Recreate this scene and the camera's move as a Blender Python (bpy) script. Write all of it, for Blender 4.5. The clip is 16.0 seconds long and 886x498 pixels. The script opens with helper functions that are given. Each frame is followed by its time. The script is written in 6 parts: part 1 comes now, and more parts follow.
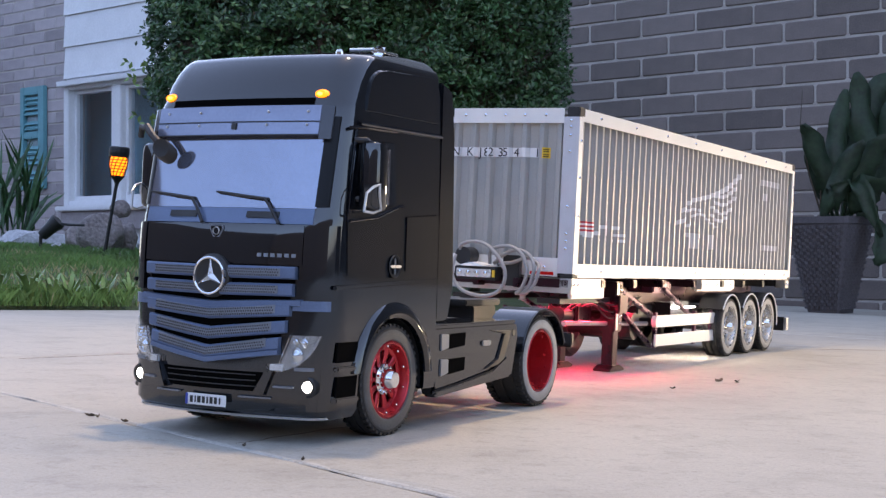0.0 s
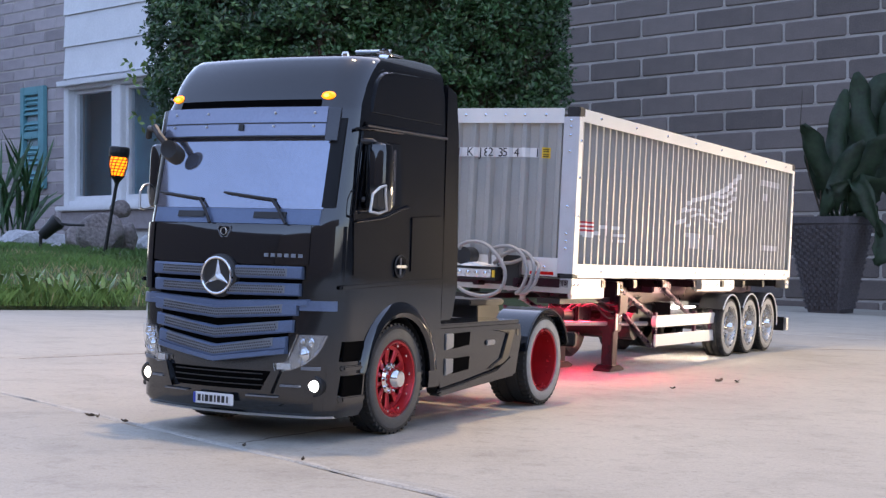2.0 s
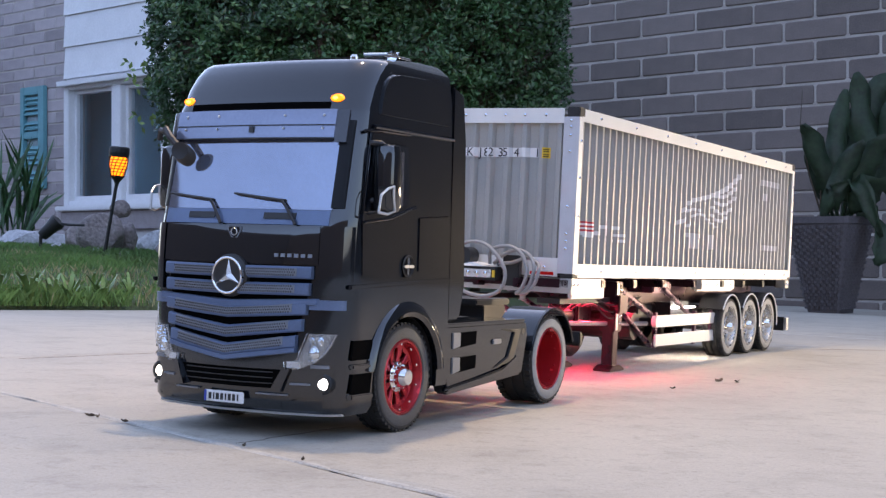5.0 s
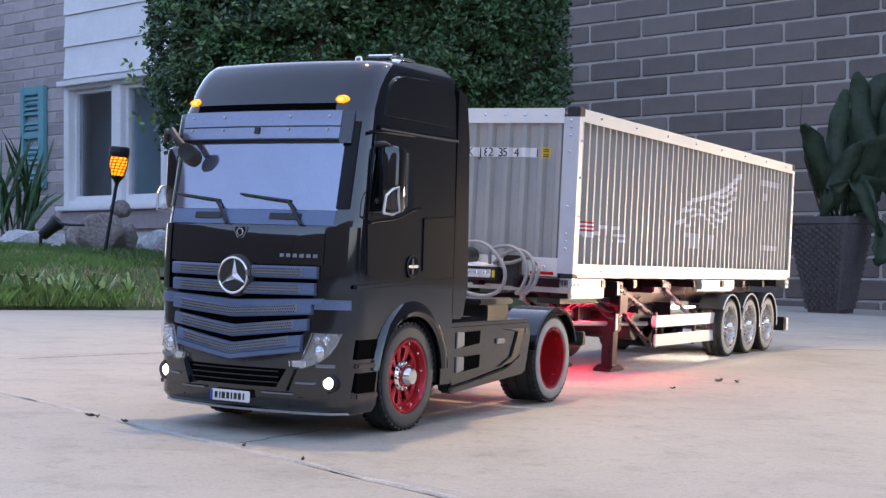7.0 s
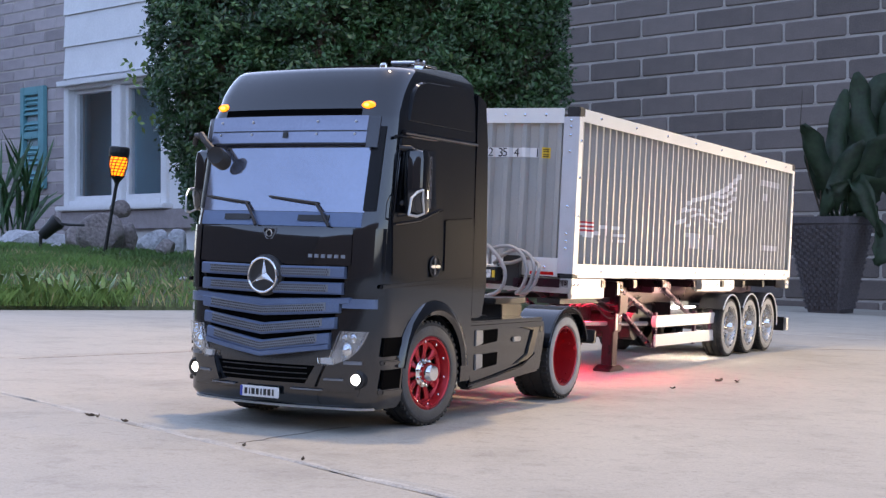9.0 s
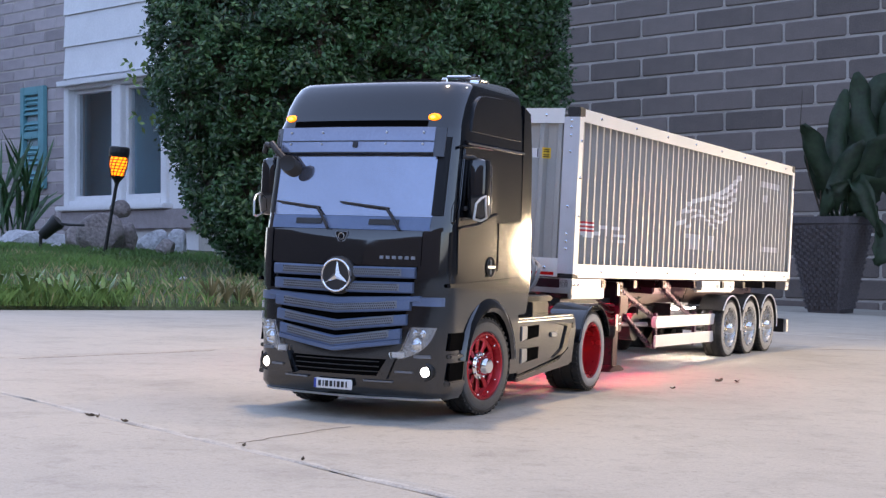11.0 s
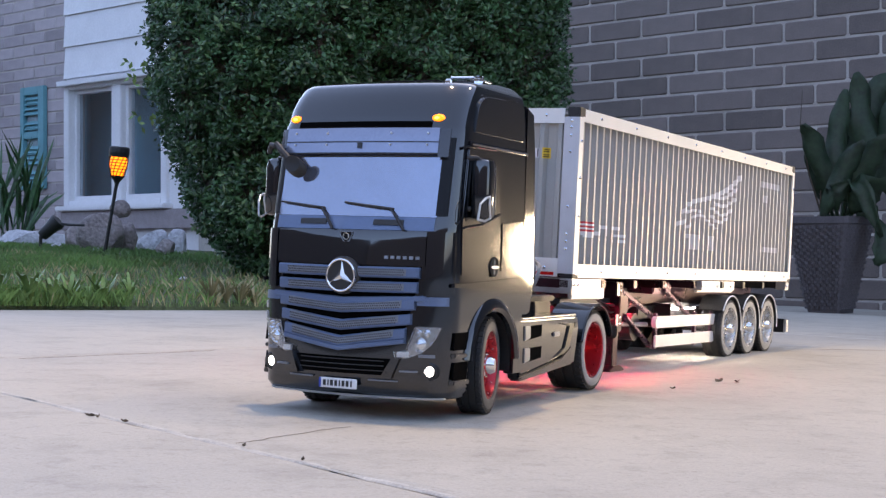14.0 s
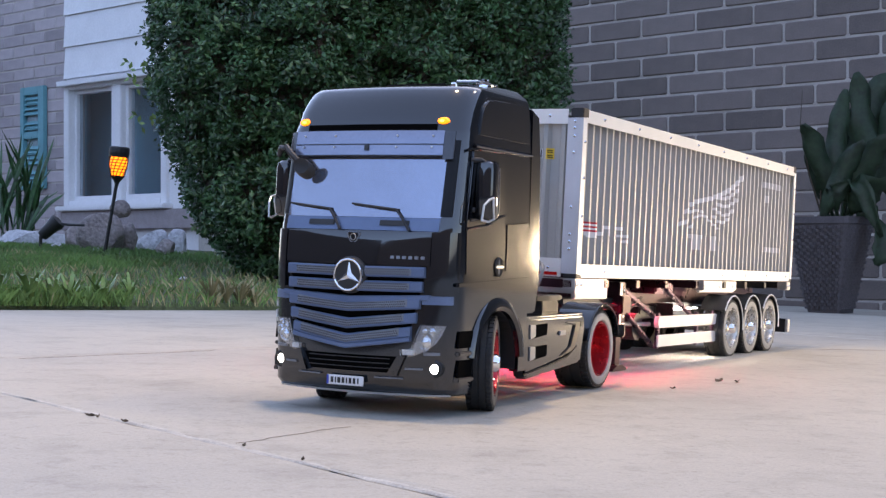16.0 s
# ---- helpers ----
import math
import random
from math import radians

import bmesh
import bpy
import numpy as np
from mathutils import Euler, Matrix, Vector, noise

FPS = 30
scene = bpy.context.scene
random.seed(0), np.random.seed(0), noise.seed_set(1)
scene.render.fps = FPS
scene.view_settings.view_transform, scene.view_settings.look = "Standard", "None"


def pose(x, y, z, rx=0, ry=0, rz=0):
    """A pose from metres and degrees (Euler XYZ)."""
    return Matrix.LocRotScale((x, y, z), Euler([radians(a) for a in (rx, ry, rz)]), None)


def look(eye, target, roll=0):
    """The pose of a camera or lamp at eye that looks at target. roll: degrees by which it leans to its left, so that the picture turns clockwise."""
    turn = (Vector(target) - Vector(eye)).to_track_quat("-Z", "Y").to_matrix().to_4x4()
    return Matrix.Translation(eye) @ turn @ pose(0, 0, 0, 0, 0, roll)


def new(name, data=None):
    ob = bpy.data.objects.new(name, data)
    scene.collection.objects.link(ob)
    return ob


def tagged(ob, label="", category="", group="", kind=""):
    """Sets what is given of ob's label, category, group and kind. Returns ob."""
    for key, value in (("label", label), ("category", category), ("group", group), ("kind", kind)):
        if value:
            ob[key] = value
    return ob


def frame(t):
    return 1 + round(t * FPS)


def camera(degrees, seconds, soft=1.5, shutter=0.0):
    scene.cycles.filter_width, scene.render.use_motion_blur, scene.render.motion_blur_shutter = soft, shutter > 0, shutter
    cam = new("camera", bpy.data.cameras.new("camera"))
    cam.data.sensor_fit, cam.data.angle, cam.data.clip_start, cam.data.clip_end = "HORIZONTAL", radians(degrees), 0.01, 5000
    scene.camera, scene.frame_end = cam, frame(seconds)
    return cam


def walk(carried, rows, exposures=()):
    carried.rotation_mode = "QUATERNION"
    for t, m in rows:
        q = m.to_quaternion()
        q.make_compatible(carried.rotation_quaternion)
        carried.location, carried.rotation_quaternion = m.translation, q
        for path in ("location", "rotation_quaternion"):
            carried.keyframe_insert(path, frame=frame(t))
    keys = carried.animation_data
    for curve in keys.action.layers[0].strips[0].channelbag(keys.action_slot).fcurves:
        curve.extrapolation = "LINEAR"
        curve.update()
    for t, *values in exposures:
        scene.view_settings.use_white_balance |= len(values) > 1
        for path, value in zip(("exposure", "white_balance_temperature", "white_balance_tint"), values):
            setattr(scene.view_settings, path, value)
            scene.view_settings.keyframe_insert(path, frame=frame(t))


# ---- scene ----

# ---- camera ----
cam = camera(34.39, 16.0, soft=1.35)
walk(cam, [(0.0, pose(0, 0, 0.1396, 90, 0, 0)), (16.0, pose(0, 0, 0.1396, 90, 0, 0))], exposures=[(0.0, 0.0, 7050, 17), (16.0, 0.0, 7050, 17)])

# ---- light: dusk sky, a porch light overhead, a work light on the drive ----
world = bpy.data.worlds.new("dusk")
scene.world = world
world.use_nodes = True
sky = world.node_tree.nodes.new("ShaderNodeTexSky")
sky.sky_type, sky.sun_disc, sky.sun_elevation, sky.sun_rotation = "NISHITA", False, radians(30.0), radians(20)
cool = world.node_tree.nodes.new("ShaderNodeVectorMath")
cool.operation = "MULTIPLY_ADD"
cool.inputs[1].default_value = (0.88, 0.97, 1.18)
cool.inputs[2].default_value = (1.32, 1.70, 2.38)      # flat bluish fill added to the whole sky
world.node_tree.links.new(sky.outputs[0], cool.inputs[0])
world.node_tree.links.new(cool.outputs[0], world.node_tree.nodes["Background"].inputs[0])
world.node_tree.nodes["Background"].inputs[1].default_value = 0.295


def lamp(name, kind, place, target, watts, colour, size, spread=60.0, blend=0.4):
    data = bpy.data.lights.new(name, kind)
    data.energy, data.color = watts, colour
    if kind == "AREA":
        data.size = size
    else:
        data.shadow_soft_size = size
    if kind == "SPOT":
        data.spot_size, data.spot_blend = radians(spread), blend
    ob = new(name, data)
    ob.matrix_world = look(place, target)
    return ob


lamp("porch_light", "AREA", (0.02, 1.50, 1.9), (0.02, 1.5, 0), 24, (1.0, 0.76, 0.46), 0.08)
lamp("garage_light", "AREA", (1.15, 1.75, 2.05), (0.40, 1.85, 0.1), 11, (1.0, 0.78, 0.50), 0.08)
lamp("work_light", "SPOT", (1.44, 2.60, 0.10), (0.33, 1.88, 0.12), 28, (1.0, 0.82, 0.56), 0.08, 66, 0.5)


# ---- material and mesh helpers ----
def material(name, colour, rough=0.5, metal=0.0, vary=0.12, scale=40.0, fine=400.0, bump=0.0, coat=0.0, each=0.0, glow=None, spec=0.5):
    """A surface with stains and grain at two scales; each: how far pieces differ; glow: the strength of its own light."""
    m = bpy.data.materials.new(name)
    m.use_nodes = True
    t, b = m.node_tree, m.node_tree.nodes["Principled BSDF"]
    nodes, links = t.nodes, t.links
    b.inputs["Metallic"].default_value, b.inputs["Roughness"].default_value = metal, rough
    b.inputs["Coat Weight"].default_value, b.inputs["Coat Roughness"].default_value = coat, 0.04
    b.inputs["Specular IOR Level"].default_value = spec
    b.inputs["Base Color"].default_value = (*colour, 1)
    if glow:
        b.inputs["Emission Color"].default_value, b.inputs["Emission Strength"].default_value = (*colour, 1), glow
        return m
    co = nodes.new("ShaderNodeTexCoord")
    big, small = nodes.new("ShaderNodeTexNoise"), nodes.new("ShaderNodeTexNoise")
    big.inputs["Scale"].default_value, small.inputs["Scale"].default_value = scale, fine
    big.inputs["Detail"].default_value, small.inputs["Detail"].default_value = 5, 3
    for n in (big, small):
        links.new(co.outputs["Object"], n.inputs["Vector"])
    both = nodes.new("ShaderNodeMath")
    both.operation = "ADD"
    links.new(big.outputs[0], both.inputs[0])
    links.new(small.outputs[0], both.inputs[1])
    last = both
    if each:
        info, mul, more = nodes.new("ShaderNodeObjectInfo"), nodes.new("ShaderNodeMath"), nodes.new("ShaderNodeMath")
        mul.operation, more.operation = "MULTIPLY_ADD", "ADD"
        links.new(info.outputs["Random"], mul.inputs[0])
        mul.inputs[1].default_value, mul.inputs[2].default_value = each / max(vary, 0.01), -0.5 * each / max(vary, 0.01)
        links.new(both.outputs[0], more.inputs[0])
        links.new(mul.outputs[0], more.inputs[1])
        last = more
    span = nodes.new("ShaderNodeMapRange")
    span.inputs["From Min"].default_value, span.inputs["From Max"].default_value = 0.6, 1.4
    span.inputs["To Min"].default_value, span.inputs["To Max"].default_value = 1 - vary * 2, 1 + vary * 2
    span.clamp = False
    links.new(last.outputs[0], span.inputs["Value"])
    mix = nodes.new("ShaderNodeVectorMath")
    mix.operation = "SCALE"
    mix.inputs[0].default_value = colour
    links.new(span.outputs[0], mix.inputs["Scale"])
    links.new(mix.outputs[0], b.inputs["Base Color"])
    rr = nodes.new("ShaderNodeMapRange")
    rr.inputs["From Min"].default_value, rr.inputs["From Max"].default_value = 0.3, 0.7
    rr.inputs["To Min"].default_value, rr.inputs["To Max"].default_value = rough * 0.85, min(1, rough * 1.15)
    links.new(big.outputs[0], rr.inputs["Value"])
    links.new(rr.outputs[0], b.inputs["Roughness"])
    if bump:
        bp = nodes.new("ShaderNodeBump")
        bp.inputs["Strength"].default_value, bp.inputs["Distance"].default_value = 1.0, bump
        links.new(both.outputs[0], bp.inputs["Height"])
        links.new(bp.outputs[0], b.inputs["Normal"])
    return m


def part(name, bm, mat, parent=None, label="", smooth=False):
    """Links a bmesh as one mesh object, under a thing or a part."""
    data = bpy.data.meshes.new(name)
    bmesh.ops.recalc_face_normals(bm, faces=bm.faces)
    bm.to_mesh(data)
    bm.free()
    data.materials.append(mat)
    if smooth:
        for p in data.polygons:
            p.use_smooth = True
        if smooth != "all":
            data.set_sharp_from_angle(angle=radians(35))
    ob = new(name, data)
    ob.parent = parent
    if label:
        ob["label"] = label
    return ob


def raw(name, verts, faces, mat, parent=None, label="", smooth=False):
    data = bpy.data.meshes.new(name)
    data.from_pydata(verts, [], faces)
    data.materials.append(mat)
    if smooth:
        for p in data.polygons:
            p.use_smooth = True
    ob = new(name, data)
    ob.parent = parent
    if label:
        ob["label"] = label
    return ob


def empty(name, label, category, group=""):
    ob = new(name)
    ob.empty_display_size = 0.02
    return tagged(ob, label, category, group)


def bevel(bm, edges, width, segments=2):
    bmesh.ops.bevel(bm, geom=list(edges), offset=width, segments=segments, affect="EDGES", clamp_overlap=True)


def box(x0, x1, y0, y1, z0, z1, r=0.0, bm=None, seg=2):
    """A box, its edges rounded by r; added to bm where one is given."""
    b = bmesh.new()
    bmesh.ops.create_cube(b, size=1.0, matrix=Matrix.Translation(((x0 + x1) / 2, (y0 + y1) / 2, (z0 + z1) / 2)) @ Matrix.Diagonal((abs(x1 - x0), abs(y1 - y0), abs(z1 - z0), 1)))
    if r:
        bevel(b, b.edges, r, seg)
    return join(bm, b)


def join(bm, b):
    if bm is None:
        return b
    data = bpy.data.meshes.new("tmp")
    b.to_mesh(data)
    b.free()
    bm.from_mesh(data)
    bpy.data.meshes.remove(data)
    return bm


def prism(outline, axis, a, b2, r=0.0, bm=None, seg=2):
    """A flat outline drawn out along an axis. The outline gives the two other axes in the order x, y, z."""
    b = bmesh.new()
    k = "xyz".index(axis)
    rings = []
    for w in (a, b2):
        ring = []
        for p in outline:
            q = list(p)
            q.insert(k, w)
            ring.append(b.verts.new(q))
        rings.append(ring)
    b.faces.new(rings[0])
    b.faces.new(rings[1][::-1])
    n = len(outline)
    for i in range(n):
        b.faces.new((rings[0][i], rings[1][i], rings[1][(i + 1) % n], rings[0][(i + 1) % n]))
    bmesh.ops.recalc_face_normals(b, faces=b.faces)
    if r:
        bevel(b, b.edges, r, seg)
    return join(bm, b)


def loft(sections, bm=None, close=True, caps=True):
    """Skin over rings of equal length."""
    b = bmesh.new()
    rings = [[b.verts.new(p) for p in s] for s in sections]
    n = len(rings[0])
    for r0, r1 in zip(rings, rings[1:]):
        for i in range(n if close else n - 1):
            b.faces.new((r0[i], r0[(i + 1) % n], r1[(i + 1) % n], r1[i]))
    if caps and close:
        b.faces.new(rings[0][::-1])
        b.faces.new(rings[-1])
    bmesh.ops.recalc_face_normals(b, faces=b.faces)
    return join(bm, b)


def lathe(profile, axis="y", n=40, centre=(0, 0, 0), bm=None, closed=False):
    """Turns (radius, height) pairs round an axis."""
    rings = []
    for i in range(n):
        a = 2 * math.pi * i / n
        ring = []
        for r, h in profile:
            u, v = r * math.cos(a), r * math.sin(a)
            p = {"y": (u, h, v), "z": (u, v, h), "x": (h, u, v)}[axis]
            ring.append(Vector(p) + Vector(centre))
        rings.append(ring)
    b = bmesh.new()
    vs = [[b.verts.new(p) for p in ring] for ring in rings]
    m = len(profile)
    for i in range(n):
        for j in range(m if closed else m - 1):
            b.faces.new((vs[i][j], vs[(i + 1) % n][j], vs[(i + 1) % n][(j + 1) % m], vs[i][(j + 1) % m]))
    bmesh.ops.remove_doubles(b, verts=b.verts, dist=1e-6)
    bmesh.ops.recalc_face_normals(b, faces=b.faces)
    return join(bm, b)


def tube(points, r, n=10, bm=None):
    """A round tube through points; r is one radius or one for each point."""
    pts = [Vector(p) for p in points]
    rs = r if isinstance(r, (list, tuple)) else [r] * len(pts)
    secs, side = [], None
    for i, p in enumerate(pts):
        d = (pts[min(i + 1, len(pts) - 1)] - pts[max(i - 1, 0)]).normalized()
        if side is None:
            side = d.orthogonal().normalized()
        side = (side - d * side.dot(d)).normalized()
        up = d.cross(side)
        secs.append([p + (side * math.cos(2 * math.pi * k / n) + up * math.sin(2 * math.pi * k / n)) * rs[i] for k in range(n)])
    return loft(secs, bm)


def bend(points, steps=8):
    """A smooth line through points."""
    p = [Vector(q) for q in points]
    p = [2 * p[0] - p[1]] + p + [2 * p[-1] - p[-2]]
    out = []
    for i in range(1, len(p) - 2):
        for k in range(steps):
            t = k / steps
            out.append(0.5 * (2 * p[i] + (p[i + 1] - p[i - 1]) * t + (2 * p[i - 1] - 5 * p[i] + 4 * p[i + 1] - p[i + 2]) * t * t + (3 * p[i] - p[i - 1] - 3 * p[i + 1] + p[i + 2]) * t ** 3))
    return out + [p[-2]]


# ---- ground ----
FALL = 0.0316


def drive_z(x, y):
    return -FALL * x - 0.0165 * max(0.0, y - 2.0) * min(1.0, max(0.0, y - 2.0) / 0.5)


N1, N2 = Vector((0.759, 0.651)), Vector((0.748, -0.664))


def slab_xy(a, b):
    d = N1.x * N2.y - N1.y * N2.x
    return ((a * N2.y - b * N1.y) / d, (b * N1.x - a * N2.x) / d)


LAWN_B = -2.67


def lawn_z(x, y):
    b = x * N2.x + y * N2.y
    s = max(0.0, LAWN_B - b)
    return drive_z(x, y) + 0.012 + 0.066 * s - 0.006 * s * s + 0.02 * noise.noise((x * 1.3, y * 1.3, 0)) * min(1, s)

# ---- materials ----
def concrete_surface():
    """Worn drive concrete: broad stains, trowel blotches, sand grain and dark pores."""
    m = material("concrete", (0.425, 0.396, 0.336), 0.80, vary=0.09, scale=2.6, fine=520, bump=0.0004, each=0.05)
    t = m.node_tree
    b = t.nodes["Principled BSDF"]
    base = b.inputs["Base Color"].links[0].from_socket
    co = t.nodes.new("ShaderNodeTexCoord")
    last = base
    for scale, low, high, dark in ((4.0, 0.50, 0.72, 0.80), (14.0, 0.52, 0.66, 0.86), (60.0, 0.55, 0.64, 0.88), (260.0, 0.58, 0.66, 0.74)):
        n, r, x = t.nodes.new("ShaderNodeTexNoise"), t.nodes.new("ShaderNodeMapRange"), t.nodes.new("ShaderNodeVectorMath")
        n.inputs["Scale"].default_value, n.inputs["Detail"].default_value, n.inputs["Roughness"].default_value = scale, 6, 0.65
        t.links.new(co.outputs["Object"], n.inputs["Vector"])
        r.inputs["From Min"].default_value, r.inputs["From Max"].default_value = low, high
        r.inputs["To Min"].default_value, r.inputs["To Max"].default_value = 1.0, dark
        t.links.new(n.outputs[0], r.inputs["Value"])
        x.operation = "SCALE"
        t.links.new(last, x.inputs[0])
        t.links.new(r.outputs[0], x.inputs["Scale"])
        last = x.outputs[0]
    t.links.new(last, b.inputs["Base Color"])
    return m



concrete = concrete_surface()
soil = material("soil", (0.11, 0.085, 0.06), 0.9, vary=0.3, scale=9, fine=90, bump=0.01)
turf = material("turf", (0.07, 0.10, 0.04), 0.9, vary=0.35, scale=4, fine=90, bump=0.01)
grass = material("grass", (0.11, 0.215, 0.055), 0.6, vary=0.35, scale=2.5, fine=30)
hay = material("dry_grass", (0.30, 0.27, 0.14), 0.7, vary=0.3, scale=3, fine=30)
brick_grey = material("brick_grey", (0.176, 0.146, 0.133), 0.85, vary=0.12, scale=14, fine=160, bump=0.002, each=0.10)
brick_pale = material("brick_pale", (0.40, 0.355, 0.36), 0.85, vary=0.10, scale=14, fine=160, bump=0.002, each=0.10)
# dark tone for the unseen wall mirrored in the cab side
reflection_dark = material("reflection_dark", (0.115, 0.10, 0.09), 0.7, vary=0.15, scale=4, fine=60)
mortar = material("mortar", (0.45, 0.41, 0.37), 0.9, vary=0.12, scale=10, fine=150, bump=0.002)
white_paint = material("white_paint", (0.78, 0.79, 0.80), 0.45, vary=0.04, scale=5, fine=60)
backing_pale = material("backing_pale", (0.28, 0.38, 0.40), 0.7, vary=0.2, scale=12, fine=90)
teal_paint = material("teal_paint", (0.12, 0.34, 0.38), 0.5, vary=0.08, scale=8, fine=90)
leaf = material("leaf", (0.028, 0.082, 0.027), 0.42, vary=0.5, scale=7, fine=45)
leaf_dark = material("leaf_dark", (0.014, 0.034, 0.015), 0.6, vary=0.3, scale=9, fine=60)
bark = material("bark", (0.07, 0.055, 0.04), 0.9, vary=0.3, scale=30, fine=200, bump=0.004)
stone = material("stone", (0.27, 0.235, 0.225), 0.8, vary=0.3, scale=9, fine=70, bump=0.01)
stone_pale = material("stone_pale", (0.45, 0.46, 0.48), 0.8, vary=0.2, scale=9, fine=70, bump=0.01)
wicker = material("wicker", (0.085, 0.078, 0.085), 0.75, vary=0.2, scale=30, fine=300, bump=0.001)
black_plastic = material("black_plastic", (0.018, 0.018, 0.019), 0.45, vary=0.15, scale=60, fine=900)
flame = material("flame", (1.0, 0.21, 0.008), glow=3.6)
black_paint = material("black_paint", (0.0025, 0.0040, 0.0065), 0.32, vary=0.10, scale=25, fine=700, coat=1.0, spec=0.02)
black_paint.node_tree.nodes["Principled BSDF"].inputs["Coat IOR"].default_value = 1.8
black_paint.node_tree.nodes["Principled BSDF"].inputs["Coat Roughness"].default_value = 0.06
# near-black for solid panels that stand in for shade inside openings
opening_shade = material("opening_shade", (0.003, 0.003, 0.003), 0.95, vary=0.05, scale=60, fine=900, spec=0.02)
# the blue in this grey stands in for sky light on the front
grille_sky_grey = material("grille_sky_grey", (0.125, 0.175, 0.28), 0.35, metal=0.3, vary=0.06, scale=60, fine=900)
mesh_grey = material("mesh_grey", (0.22, 0.24, 0.27), 0.4, metal=0.5, vary=0.06, scale=60, fine=900)
chrome = material("chrome", (0.80, 0.80, 0.80), 0.12, metal=1.0, vary=0.03, scale=80, fine=900)
alloy = material("alloy", (0.66, 0.66, 0.65), 0.35, metal=0.75, vary=0.05, scale=50, fine=900)
rail_paint = material("rail_aluminium", (0.80, 0.80, 0.78), 0.40, metal=0.25, vary=0.03, scale=30, fine=900)
panel_grey = material("panel_grey", (0.39, 0.385, 0.36), 0.45, metal=0.25, vary=0.05, scale=25, fine=800)
red_rim = material("red_rim", (0.52, 0.038, 0.048), 0.25, metal=0.65, vary=0.06, scale=60, fine=900)
red_frame = material("red_frame", (0.050, 0.020, 0.028), 0.30, metal=0.7, vary=0.08, scale=60, fine=900)
rubber = material("rubber", (0.022, 0.022, 0.022), 0.7, vary=0.2, scale=80, fine=900, bump=0.0002)
hose_grey = material("hose_grey", (0.30, 0.30, 0.30), 0.5, vary=0.08, scale=80, fine=900)
red_lens = material("red_lens", (0.55, 0.01, 0.01), 0.2, vary=0.05, scale=80, fine=900)
amber_glow = material("amber_glow", (1.0, 0.25, 0.010), glow=2.4)
white_glow = material("white_glow", (1.0, 0.97, 0.92), glow=7.0)
under_white = material("under_white", (1.0, 0.93, 0.85), glow=95.0)
under_red = material("under_red", (1.0, 0.03, 0.08), glow=190.0)
decal_white = material("decal_white", (0.78, 0.78, 0.77), 0.45, vary=0.03, scale=60, fine=900)
decal_black = material("decal_black", (0.02, 0.02, 0.02), 0.5, vary=0.03, scale=60, fine=900)
decal_red = material("decal_red", (0.55, 0.03, 0.04), 0.45, vary=0.03, scale=60, fine=900)
decal_yellow = material("decal_yellow", (0.75, 0.50, 0.04), 0.45, vary=0.03, scale=60, fine=900)


def glass(name, colour, rough=0.02):
    m = bpy.data.materials.new(name)
    m.use_nodes = True
    b = m.node_tree.nodes["Principled BSDF"]
    b.inputs["Base Color"].default_value = (*colour, 1)
    b.inputs["Roughness"].default_value, b.inputs["IOR"].default_value = rough, 1.5
    b.inputs["Transmission Weight"].default_value = 1.0
    return m


clear_glass = glass("clear_glass", (0.95, 0.97, 0.98))
tinted_glass = glass("tinted_glass", (0.35, 0.38, 0.42))
window_glass = glass("window_glass", (0.85, 0.92, 0.95))

# ---- the ground sheet, out to the horizon ----
def build_ground():
    xs = [-600, -60, -14] + [-8 + 0.8 * i for i in range(21)] + [14, 60, 600]
    ys = [-600, -60, -12, -4] + [-2 + 0.8 * i for i in range(22)] + [24, 60, 600]
    verts = []
    for y in ys:
        for x in xs:
            b = x * N2.x + y * N2.y
            z = lawn_z(x, y) - 0.03 if b < LAWN_B - 0.05 and -9 < x < 0.4 and y < 16 else drive_z(max(-8, min(8, x)), max(-2, min(9, y))) - 0.06
            verts.append((x, y, z))
    n = len(xs)
    faces = [(j * n + i, j * n + i + 1, (j + 1) * n + i + 1, (j + 1) * n + i) for j in range(len(ys) - 1) for i in range(n - 1)]
    tagged(raw("ground", verts, faces, soil), "bare brown earth under the lawn and drive", "ground", kind="structure")


